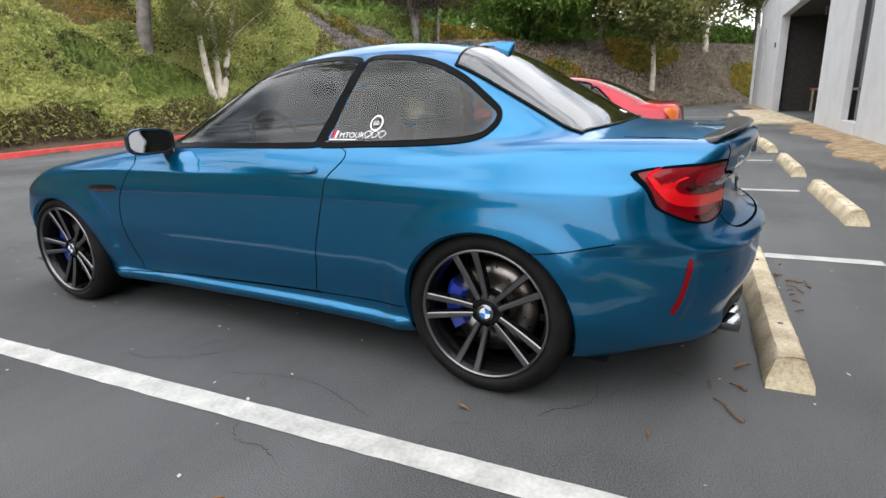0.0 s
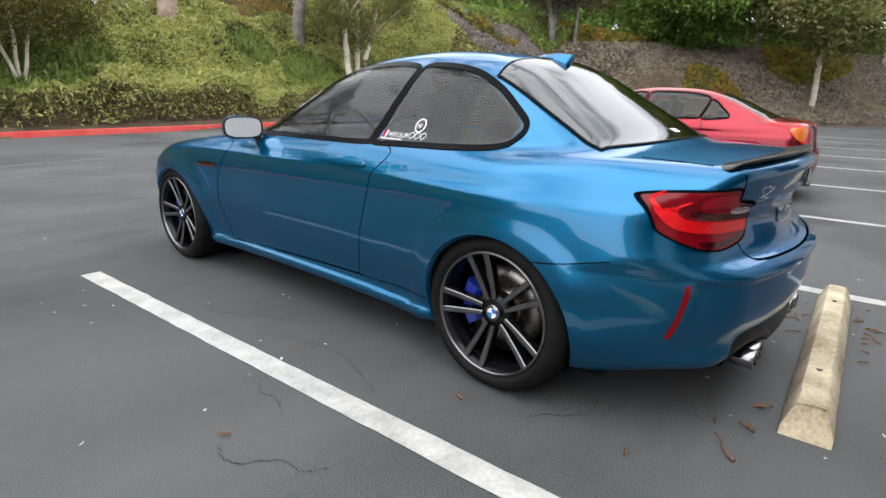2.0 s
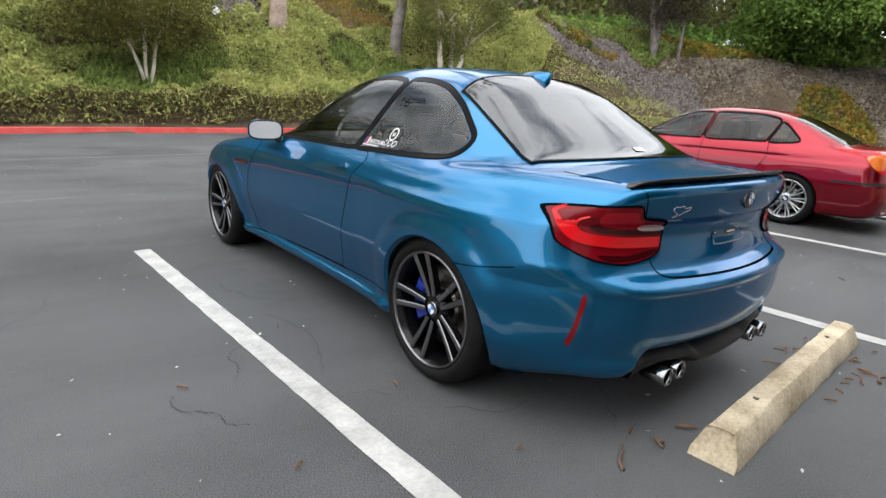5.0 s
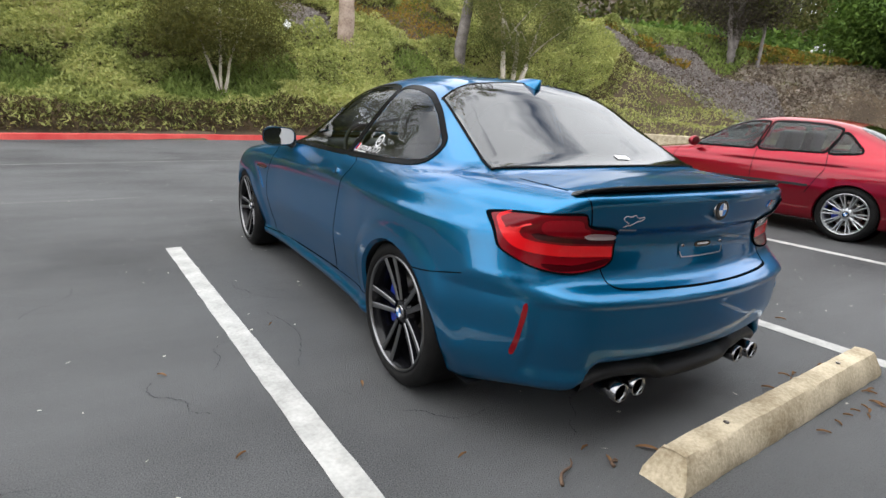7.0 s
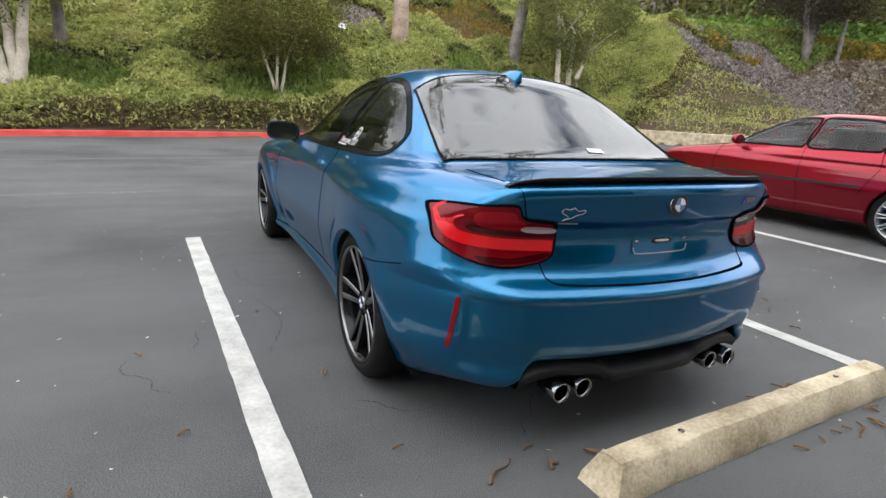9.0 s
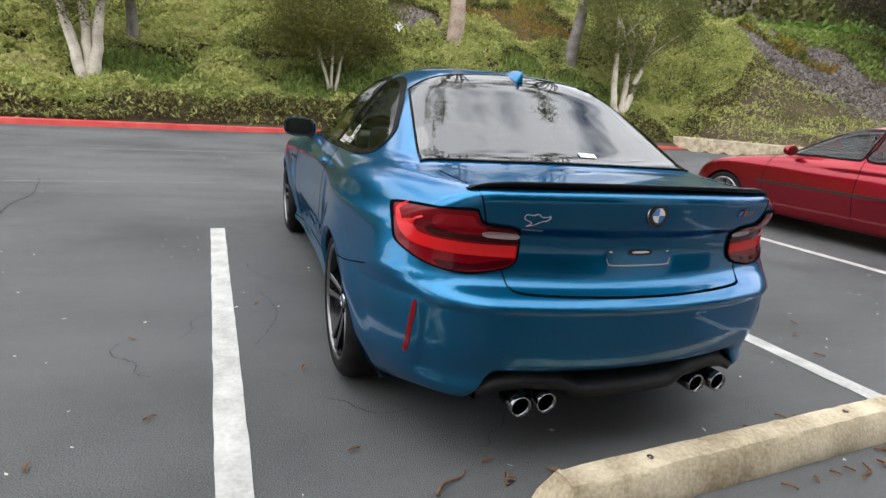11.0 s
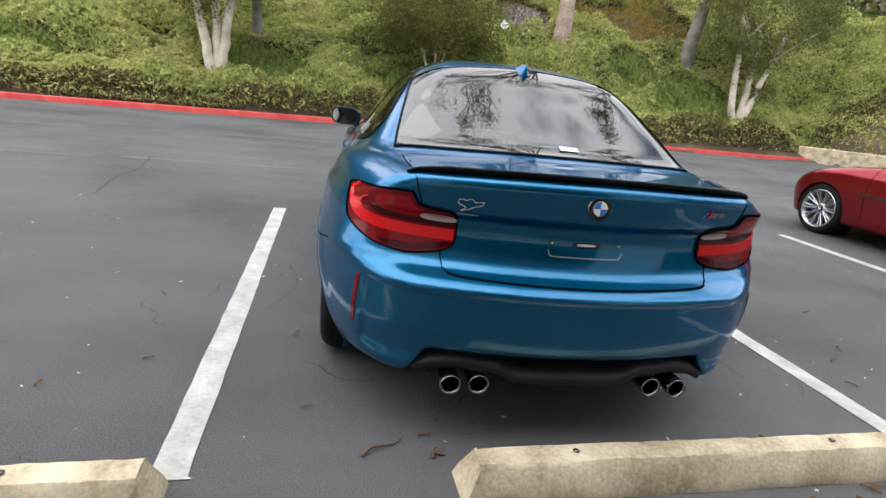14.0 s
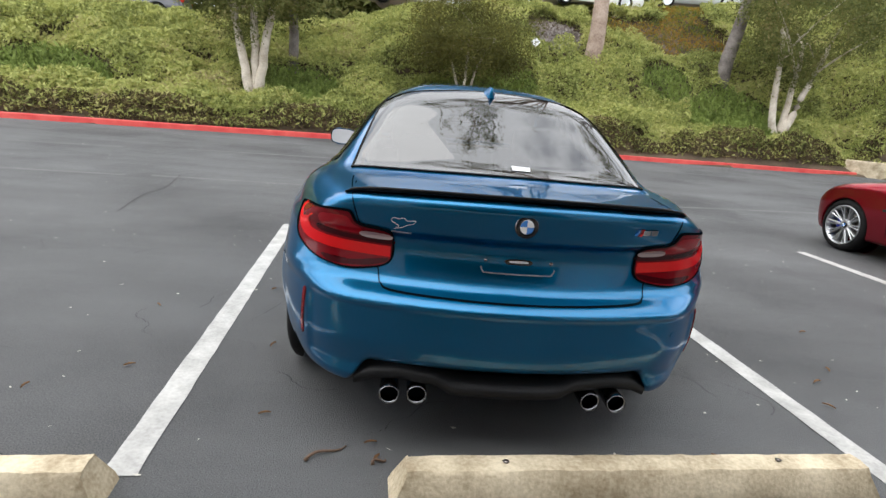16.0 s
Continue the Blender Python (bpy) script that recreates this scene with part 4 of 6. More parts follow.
for side, sx in (("left", -1), ("right", 1)):
    for nm, loop in (("door_window", L1), ("quarter_window", L2)):
        w = patch(nm, coupe, side, loop, M_GLASS, coupe_car, 0.0025, "clear side glass in a black frame", raw=True, edge=0.002)
        ribbon("window_frame", coupe, side, scaled(loop, 0.006), 0.022, M_TRIM, w, 0.004, closed=True, raw=True, label="gloss black window trim")
    ribbon("pillar_trim", coupe, side, [(0.815, 0.955), (0.775, 1.07), (0.738, 1.20), (0.715, 1.30)], 0.045, M_TRIM, coupe_car, 0.003)
    ribbon("door_seam", coupe, side, scaled(DL, 0.0), 0.0045, M_SEAM, coupe_car, 0.0012, closed=True, raw=True, depth=0.003)
    ribbon("skirt_seam", coupe, side, [(2.37, 0.238), (1.66, 0.262), (0.85, 0.288), (0.36, 0.305)], 0.0045, M_SEAM, coupe_car, 0.0012, depth=0.003)
    ys = np.linspace(-0.19, -0.47, 12)
    ribbon("bumper_seam", coupe, side, np.stack([ys, bump_edge(ys)], 1), 0.0045, M_SEAM, coupe_car, 0.0012, raw=True, depth=0.003)
    # handle
    hd = patch("door_handle", coupe, side, [(1.08, 0.850), (0.99, 0.873), (0.88, 0.877), (0.80, 0.870), (0.80, 0.846), (0.88, 0.839), (0.99, 0.838)], M_BLUE, coupe_car, 0.018, "body-coloured door handle", dome=0.018, edge=0.024)
    patch("handle_recess", coupe, side, [(1.06, 0.855), (0.99, 0.893), (0.90, 0.896), (0.85, 0.855), (0.90, 0.816), (0.99, 0.814)], M_BLUE, hd, 0.0012, edge=0.003)
    patch("lock_cap", coupe, side, [(0.86, 0.868), (0.825, 0.866), (0.82, 0.855), (0.825, 0.846), (0.86, 0.846)], M_BLUE, hd, 0.026, edge=0.006)
    # side vent behind the front wheel
    vent = patch("side_vent", coupe, side, [(2.36, 0.725), (2.27, 0.738), (2.16, 0.735), (2.15, 0.722), (2.2, 0.708), (2.30, 0.706)], M_GLOSS_BLACK, coupe_car, 0.003, "black side vent with a chrome blade", edge=0.006)
    ribbon("vent_blade", coupe, side, [(2.35, 0.716), (2.26, 0.712), (2.15, 0.716)], 0.009, M_CHROME, vent, 0.012)
    ribbon("wing_crease", coupe, side, [(2.36, 0.70), (2.29, 0.64), (2.22, 0.56)], 0.010, M_BLUE, coupe_car, 0.004)
    # rear lamp
    q = np.array(tail_lamp) * np.array([sx, 1])
    lamp = patch("rear_lamp", coupe, "rear", q, M_LAMP_DEEP, coupe_car, 0.006, "dark red rear lamp with bright red light bars", edge=0.02, rings=9)
    flip = np.array([sx, 1])
    ribbon("lamp_seal", coupe, "rear", smooth_loop(q, 120), 0.006, M_SEAM, lamp, 0.0075, closed=True, raw=True, label="thin dark lamp seal")
    patch("smoked_band", coupe, "rear", np.array([(0.70, 0.728), (0.60, 0.722), (0.47, 0.742), (0.47, 0.728), (0.53, 0.710), (0.62, 0.702), (0.68, 0.708)]) * flip, M_LAMP_BLACK, lamp, 0.0072, "smoked lower lens", rings=3)
    patch("upper_lens", coupe, "rear", np.array([(0.700, 0.884), (0.615, 0.887), (0.590, 0.862), (0.560, 0.848), (0.560, 0.826), (0.62, 0.824), (0.69, 0.834), (0.715, 0.858)]) * flip, M_LAMP_MID, lamp, 0.0070, "mid red upper lens", rings=3)
    patch("smoked_band", coupe, "rear", np.array([(0.715, 0.836), (0.69, 0.828), (0.62, 0.818), (0.46, 0.812), (0.455, 0.796), (0.60, 0.800), (0.70, 0.808), (0.728, 0.824)]) * flip, M_LAMP_BLACK, lamp, 0.0074, "smoked middle band", rings=3)
    ribbon("light_bar", coupe, "rear", np.array([(0.750, 0.880), (0.774, 0.856), (0.772, 0.812), (0.735, 0.786), (0.62, 0.772), (0.452, 0.768)]) * flip, 0.040, M_LAMP_RED, lamp, 0.0085, "bright red light bar")
    patch("reversing_lens", coupe, "rear", np.array([(0.556, 0.838), (0.462, 0.834), (0.455, 0.814), (0.552, 0.816)]) * np.array([sx, 1]), M_LAMP_CLEAR, lamp, 0.0095, "clear reversing lens", rings=3)
    # reflector
    patch("rear_reflector", coupe, "rear", np.array([(0.756, 0.585), (0.765, 0.585), (0.773, 0.50), (0.776, 0.41), (0.766, 0.40), (0.764, 0.49)]) * np.array([sx, 1]), M_LAMP_DEEP, coupe_car, 0.004, "narrow red reflector strip", edge=0.01, rings=4)
    patch("parking_sensor", coupe, "rear", np.array([(0.62 + 0.014 * math.cos(a), 0.53 + 0.014 * math.sin(a)) for a in np.linspace(0, 6.28, 12)[:-1]]) * np.array([sx, 1]), M_BLUE, coupe_car, 0.003, rings=2, edge=0.004)
    # mirror
    head = bmesh.new()
    bmesh.ops.create_uvsphere(head, u_segments=24, v_segments=16, radius=1.0)
    for v in head.verts:
        x, y, z = v.co
        k = 0.82 if y < 0 else 1.0
        v.co = Vector((np.sign(x) * abs(x) ** 0.7 * 0.112, (max(y, -0.35)) * 0.085, np.sign(z) * abs(z) ** 0.75 * 0.066 * (1 - 0.12 * sx * x * -1)))
    mir = part("door_mirror", head, M_BLUE, coupe_car, "blue door mirror with a black base", smooth=True, m=pose(sx * 0.875, 1.80, 0.972, -5, 0, sx * 21))
    g = [(0.098 * np.sign(math.cos(a)) * abs(math.cos(a)) ** 0.6, -0.0315, 0.054 * np.sign(math.sin(a)) * abs(math.sin(a)) ** 0.6) for a in np.linspace(0, 2 * math.pi, 40, endpoint=False)]
    mesh_object("mirror_glass", [(0, -0.032, 0)] + g, [(0, 1 + k, 1 + (k + 1) % 40) for k in range(40)], M_MIRROR, mir, smooth=False)
    v, f = lathe([(-0.024, 0.0), (-0.028, 0.9), (-0.036, 1.0), (-0.030, 1.06), (-0.01, 1.08)], 40, "y")
    mesh_object("mirror_rim", [(np.sign(p[0]) * abs(p[0]) ** 0.6 * 0.105, p[1], np.sign(p[2]) * abs(p[2]) ** 0.6 * 0.060) for p in v], f, M_GLOSS_BLACK, mir)
    v, f = tube([(sx * -0.06, 0.0, -0.045), (sx * -0.11, 0.0, -0.07), (sx * -0.17, 0.02, -0.075)], 0.022, 10, 0.02)
    mesh_object("mirror_arm", v, f, M_GLOSS_BLACK, mir)
    # exhaust tips
    for ex in (0.425, 0.325):
        v, f = lathe([(-0.872, 0.030), (-0.885, 0.0345), (-0.882, 0.037), (-0.85, 0.037), (-0.78, 0.034), (-0.78, 0.029), (-0.87, 0.030)], 32, "y")
        tip = mesh_object("exhaust_tip", [(p[0] + sx * ex, p[1] + 0.006 + 0.05 * (0.42 - ex), p[2] + 0.263) for p in v], f, M_CHROME, coupe_car, "round chrome exhaust tip")
        v, f = lathe([(-0.83, 0.0), (-0.83, 0.0315)], 24, "y")
        mesh_object("tip_inside", [(p[0] + sx * ex, p[1] - 0.002, p[2] + 0.263) for p in v], f, M_SEAM, tip)

# rear glass, boot lid edge, badge, plate base
rw = patch("rear_window", coupe, "top", L3, M_GLASS_DARK, coupe_car, 0.005, "tinted rear window reflecting the sky", raw=True, edge=0.004)
ribbon("glass_seal", coupe, "top", scaled(L3, 0.004), 0.010, M_TRIM, rw, 0.0065, closed=True, raw=True)
patch("windscreen", coupe, "top", L4, M_GLASS, coupe_car, 0.002, raw=True, edge=0.004)
zs = np.linspace(0.98, 0.66, 24)
for sx in (-1, 1):
    ribbon("lid_seam", coupe, "rear", np.stack([sx * lid_edge(zs), zs], 1), 0.004, M_SEAM, coupe_car, 0.0012, raw=True, depth=0.003)
    ribbon("lid_seam", coupe, "top", [(sx * 0.605, -0.68), (sx * 0.615, -0.56), (sx * 0.62, -0.44)], 0.0045, M_SEAM, coupe_car, 0.0012, depth=0.003)
ribbon("lid_seam", coupe, "rear", [(-0.482, 0.662), (-0.44, 0.648), (-0.2, 0.643), (0, 0.642), (0.2, 0.643), (0.44, 0.648), (0.482, 0.662)], 0.005, M_SEAM, coupe_car, 0.0012, depth=0.003)
patch("plate_base", coupe, "rear", [(-0.13, 0.79), (0.13, 0.79), (0.135, 0.78), (0.135, 0.742), (0.12, 0.730), (-0.12, 0.730), (-0.135, 0.742), (-0.135, 0.78)], M_BLUE, coupe_car, 0.004, "blue number plate mount without a plate", edge=0.006)
ribbon("plate_edge", coupe, "rear", [(-0.133, 0.752), (-0.125, 0.735), (-0.10, 0.729), (0.10, 0.729), (0.125, 0.735), (0.133, 0.752)], 0.004, M_SILVER_CAR, coupe_car, 0.006)
for px_ in (-0.118, 0.118):
    v, f = lathe([(-0.006, 0.0), (-0.006, 0.005), (0.0, 0.007)], 12, "y")
    q, _ = onto(coupe, "rear", np.array([(px_, 0.774)]), 0.004)
    mesh_object("plate_screw", [(p[0] + q[0][0], p[1] + q[0][1], p[2] + q[0][2]) for p in v], f, M_CHROME, coupe_car)
lb_ = patch("boot_catch", coupe, "rear", [(-0.04, 0.782), (0.04, 0.782), (0.04, 0.764), (-0.04, 0.764)], M_GLOSS_BLACK, coupe_car, 0.006, "black boot release with a pale label", rings=3)
patch("catch_label", coupe, "rear", [(-0.028, 0.778), (0.028, 0.778), (0.028, 0.771), (-0.028, 0.771)], M_WHITE, lb_, 0.008, rings=2)
q, _ = onto(coupe, "rear", np.array([(0.0, 0.914)]), 0.0)
bx, by, bz = q[0]
v, f = lathe([(0.004, 0.041), (-0.005, 0.041), (-0.008, 0.037), (-0.006, 0.026), (-0.009, 0.025), (-0.010, 0.0)], 48, "y")
badge = mesh_object("round_badge", [(p[0], p[1] + by, p[2] + bz) for p in v], f, M_CHROME, coupe_car, "round badge with a black ring and quartered centre")
v, f = lathe([(-0.0082, 0.0385), (-0.0092, 0.037), (-0.0092, 0.027), (-0.0082, 0.0255)], 48, "y")
mesh_object("badge_ring", [(p[0], p[1] + by, p[2] + bz) for p in v], f, M_GLOSS_BLACK, badge)
for k in range(4):
    arc = [(0, by - 0.0108, bz)] + [(0.024 * math.cos(math.pi / 2 * (k + j / 8)), by - 0.0108, bz + 0.024 * math.sin(math.pi / 2 * (k + j / 8))) for j in range(9)]
    mesh_object("badge_quarter", arc, [tuple(range(10))], M_BADGE_BLUE if k % 2 else M_WHITE, badge, smooth=False)
for k, (mm, a, b) in enumerate(((M_BADGE_BLUE, 0.405, 0.413), (M_LAMP_DEEP, 0.414, 0.422), (M_LAMP_RED, 0.423, 0.431), (M_CHROME, 0.433, 0.463), (M_CHROME, 0.466, 0.492))):
    ribbon("model_badge", coupe, "rear", [(a + 0.008, 0.925), ((a + b) / 2 + 0.006, 0.913), (a, 0.900)] if k < 3 else [(a, 0.912), (b, 0.912)], 0.008 if k < 3 else 0.020, mm, coupe_car, 0.005)
out_line = [(x, 0.862 + (z - 0.885) * 0.6) for x, z in ((-0.445, 0.885), (-0.43, 0.905), (-0.455, 0.93), (-0.45, 0.952), (-0.43, 0.948), (-0.415, 0.957), (-0.40, 0.94), (-0.375, 0.945), (-0.38, 0.925), (-0.40, 0.915), (-0.415, 0.90), (-0.435, 0.89))]
ribbon("outline_sticker", coupe, "rear", out_line, 0.0015, M_WHITE, coupe_car, 0.002, "thin white outline sticker", closed=True, depth=0.001)
ribbon("sticker_caption", coupe, "rear", [(-0.455, 0.851), (-0.385, 0.849)], 0.005, M_SILVER_CAR, coupe_car, 0.002, depth=0.001)

# carbon lip on the boot lid
sp_rows = []
xs = np.linspace(-0.625, 0.625, 61)
edge, _ = onto(coupe, "top", np.stack([xs, -0.715 - 0.105 * (1 - (xs / 0.66) ** 2)], 1), 0.0)
tipf = np.clip((0.625 - np.abs(xs)) / 0.12, 0, 1) ** 0.5
for dy, dz in ((0.075, 0.001), (0.03, 0.008), (-0.010, 0.018), (-0.030, 0.024), (-0.036, 0.019), (-0.022, 0.004), (0.0, -0.006)):
    sp_rows.append(edge + np.stack([0 * xs, dy * (0.4 + 0.6 * tipf), dz * (0.25 + 0.75 * tipf)], 1))
n = len(xs)
mesh_object("boot_spoiler", np.concatenate(sp_rows), [(r * n + k, r * n + k + 1, (r + 1) * n + k + 1, (r + 1) * n + k) for r in range(len(sp_rows) - 1) for k in range(n - 1)], M_CARBON, coupe_car, "glossy black carbon fibre boot spoiler")

# diffuser under the bumper
xs = np.linspace(-0.56, 0.56, 61)
topz = np.interp(np.abs(xs), [0, 0.20, 0.26, 0.40, 0.50, 0.56], [0.300, 0.300, 0.332, 0.342, 0.325, 0.295])
yb = -0.872 + 0.27 * xs ** 2
rows = [np.stack([xs, yb + 0.05, topz + 0.03], 1), np.stack([xs, yb - 0.012, topz + 0.004], 1), np.stack([xs, yb - 0.016, topz - 0.012], 1), np.stack([xs, yb - 0.006, topz - 0.034], 1), np.stack([xs, yb + 0.10, topz - 0.05 - 0.03 * (np.abs(xs) < 0.2)], 1), np.stack([xs, yb + 0.45, 0 * xs + 0.20], 1)]
mesh_object("diffuser", np.concatenate(rows), [(r * 61 + k, r * 61 + k + 1, (r + 1) * 61 + k + 1, (r + 1) * 61 + k) for r in range(5) for k in range(60)], M_MATT_BLACK, coupe_car, "matt black rear diffuser")
mesh_object("underbody", [(-0.8, -0.45, 0.185), (0.8, -0.45, 0.185), (0.8, 3.3, 0.185), (-0.8, 3.3, 0.185)], [(0, 1, 2, 3)], M_MATT_BLACK, coupe_car, smooth=False)

# roof fin
fin_rows = []
for f in np.linspace(0, 1, 12):
    y = 0.40 - 0.185 * f
    base = float(taller(c_roof(y))) - 0.006
    h = 0.056 * f ** 0.75
    w = 0.040 * math.sin(math.pi * min(1, 0.15 + f * 0.72)) + 0.004
    fin_rows.append([(-w, y, base), (-w * 0.45, y - 0.012 * f, base + h * 0.45), (-0.004, y - 0.02 * f, base + h), (0.004, y - 0.02 * f, base + h), (w * 0.45, y - 0.012 * f, base + h * 0.45), (w, y, base)])
v = [p for r in fin_rows for p in r]
f = [(r * 6 + k, r * 6 + k + 1, (r + 1) * 6 + k + 1, (r + 1) * 6 + k) for r in range(11) for k in range(5)] + [tuple(range(66, 72))]
mesh_object("roof_fin", v, f, M_BLUE, coupe_car, "blue shark-fin aerial")

# cabin
def seat(parent, x, y, wide=0.48, rear=False):
    s = part("seat", box_bm((wide, 0.50, 0.16), (x, y + 0.22, 0.48), 0.05, 3), M_LEATHER, parent, "black leather seat", smooth=True)
    part("backrest", box_bm((wide * 0.95, 0.13, 0.58), (x, y - 0.06, 0.77), 0.05, 3, turn=pose(0, 0, 0, 14)), M_LEATHER, s, smooth=True)
    part("headrest", box_bm((0.25, 0.10, 0.19), (x, y - 0.16, 1.10 if not rear else 1.04), 0.045, 3, turn=pose(0, 0, 0, 10)), M_LEATHER, s, smooth=True)


for sx in (-1, 1):
    seat(coupe_car, sx * 0.37, 0.92)
    seat(coupe_car, sx * 0.33, 0.22, 0.52, True)
part("dashboard", box_bm((1.36, 0.42, 0.26), (0, 1.72, 0.84), 0.07, 3), M_LEATHER, coupe_car, smooth=True)
v, f = [], []
ring, rf = lathe([(0.012 * math.cos(a), 0.178 + 0.014 * math.sin(a)) for a in np.linspace(0, 2 * math.pi, 10, endpoint=False)], 36, "y", closed=True)
sw = mesh_object("steering_wheel", ring, rf, M_LEATHER, coupe_car, m=pose(-0.37, 1.42, 0.93, -22))
part("wheel_boss", box_bm((0.32, 0.02, 0.06), (0, 0, 0), 0.008), M_LEATHER, sw)
part("parcel_shelf", box_bm((1.1, 0.34, 0.03), (0, -0.16, 0.93), 0.01), M_LEATHER, coupe_car)
part("cabin_floor", box_bm((1.5, 2.4, 0.03), (0, 0.8, 0.30)), M_MATT_BLACK, coupe_car)
part("rear_view_mirror", box_bm((0.22, 0.03, 0.06), (0, 1.38, 1.20), 0.02), M_GLOSS_BLACK, coupe_car)
q, _ = onto(coupe, "top", np.array([(0.04, -0.325), (0.12, -0.325), (0.12, -0.295), (0.04, -0.295)]), 0.009)
mesh_object("window_label", q, [(0, 1, 2, 3)], M_WHITE, coupe_car, "small white label on the rear window", smooth=False)


def lettering(text, size, mat, m, name, parent):
    cu = bpy.data.curves.new("letters", "FONT")
    cu.body, cu.size, cu.extrude = text, size, 0.0004
    tmp = new("letters", cu)
    me = bpy.data.meshes.new_from_object(tmp.evaluated_get(bpy.context.evaluated_depsgraph_get()))
    bpy.data.objects.remove(tmp)
    me.materials.clear()
    me.materials.append(mat)
    ob = new(name, me)
    ob.parent = parent
    ob.matrix_basis = m
    return ob


def flank_frame(y, z, lift):
    """A frame on the left flank: its x runs to the rear, its y up the glass."""
    p, nr = onto(coupe, "left", np.array([(y, z)]), lift)
    nr = Vector(nr[0])
    right = Vector((0, -1, 0))
    right = (right - nr * right.dot(nr)).normalized()
    upv = nr.cross(right)
    return Matrix((( right.x, upv.x, nr.x, p[0][0]), (right.y, upv.y, nr.y, p[0][1]), (right.z, upv.z, nr.z, p[0][2]), (0, 0, 0, 1)))


lettering("MTOUR", 0.036, M_WHITE, flank_frame(0.712, 0.985, 0.004), "window_lettering", coupe_car)
for k, mm in enumerate((M_BADGE_BLUE, M_LAMP_DEEP, M_LAMP_RED, M_WHITE)):
    ribbon("sticker_stripe", coupe, "left", [(0.765 - 0.011 * k, 0.984), (0.758 - 0.011 * k, 1.014)], 0.009, mm, coupe_car, 0.003, depth=0.001)
ribbon("sticker_caption", coupe, "left", [(0.762, 0.978), (0.62, 0.978)], 0.004, M_WHITE, coupe_car, 0.003, depth=0.001)
lettering("50", 0.028, M_WHITE, flank_frame(0.556, 1.034, 0.004), "window_number", coupe_car)
ribbon("sticker_ring", coupe, "left", [(0.540 + 0.028 * math.cos(a), 1.043 + 0.028 * math.sin(a)) for a in np.linspace(0, 2 * math.pi, 16, endpoint=False)], 0.006, M_WHITE, coupe_car, 0.003, closed=True, depth=0.001)
for k, w in enumerate((0.02, 0.028, 0.022)):
    ribbon("track_sticker", coupe, "left", [(0.575 - 0.035 * k, 0.985), (0.583 - 0.035 * k, 1.005), (0.562 - 0.035 * k, 1.012), (0.553 - 0.035 * k, 0.998)], 0.0028, M_WHITE, coupe_car, 0.003, closed=True, depth=0.001)


# ---- the red saloon and the cars on the upper road ----
s_width = curve((-1.1, 0.76), (-0.8, 0.82), (-0.3, 0.858), (0.4, 0.866), (1.5, 0.868), (2.4, 0.864), (3.0, 0.84), (3.35, 0.76), (3.5, 0.68))
s_inset = curve((0.10, 0.12), (0.17, 0.06), (0.24, 0.035), (0.45, 0.006), (0.55, 0.0), (0.62, 0.004), (0.76, 0.016), (0.80, 0.03), (0.88, 0.055), (0.95, 0.10), (1.05, 0.22))
s_rear = curve((0.15, -0.85), (0.25, -0.97), (0.45, -1.02), (0.58, -1.02), (0.62, -0.985), (0.80, -0.955), (0.95, -0.945), (1.05, -0.93))
s_front = curve((0.1, 3.28), (0.25, 3.42), (0.5, 3.46), (0.65, 3.40), (0.78, 3.25), (0.9, 3.0))
s_deck = curve((-1.1, 0.93), (-0.9, 0.965), (-0.5, 0.985), (0, 0.985), (1.9, 0.965), (2.1, 0.94), (2.6, 0.875), (3.1, 0.775), (3.45, 0.62))
s_roof = curve((-1.5, 0.0), (-0.62, 0.93), (-0.5, 0.995), (-0.2, 1.14), (0.1, 1.27), (0.3, 1.325), (0.6, 1.358), (0.95, 1.366), (1.25, 1.34), (1.5, 1.27), (1.85, 1.09), (2.1, 0.95), (2.3, 0.85), (3.4, 0.0))
s_cabin = curve((0.80, 0.85), (0.95, 0.785), (1.1, 0.70), (1.25, 0.60), (1.32, 0.52), (1.40, 0.36))
S_WHEELS = ((0.0, 0.305, 0.312, 0.335), (2.725, 0.300, 0.308, 0.335))


def saloon(x, y, z):
    ax = np.abs(x)
    side = ax - (s_width(y) - s_inset(z))
    rear = s_rear(z) + 0.20 * ax ** 2 - y
    front = y - (s_front(z) - 0.30 * ax ** 2)
    top = z - (s_deck(y) - 0.07 * ax ** 2)
    f = smax(side, top, 0.07)
    f = smax(f, rear, 0.14)
    f = smax(f, front, 0.25)
    f = smax(f, 0.185 - z, 0.04)
    cab = (ax - (s_cabin(z) - 0.10 * np.maximum(0.2 - y, 0) - 0.08 * np.maximum(y - 1.2, 0))) * 0.85
    roof = (z - (s_roof(y) - 0.12 * ax ** 2)) * 0.85
    g = smax(smax(cab, roof, 0.10), 0.84 - z, 0.03)
    return smin(f, g, 0.04)


S_FRONT_WIN = [(1.93, 0.955), (1.60, 0.952), (1.22, 0.955), (1.13, 0.97), (1.10, 1.10), (1.075, 1.245), (1.12, 1.278), (1.30, 1.272), (1.52, 1.205), (1.75, 1.08)]
S_REAR_WIN = [(1.06, 0.958), (0.70, 0.962), (0.40, 0.968), (0.34, 0.985), (0.30, 1.08), (0.26, 1.20), (0.32, 1.245), (0.50, 1.275), (0.80, 1.288), (1.01, 1.282), (1.03, 1.24), (1.05, 1.10)]
S_QUARTER = [(0.30, 0.968), (0.12, 0.972), (0.02, 0.985), (0.0, 1.01), (0.06, 1.07), (0.16, 1.16), (0.23, 1.19), (0.26, 1.10)]
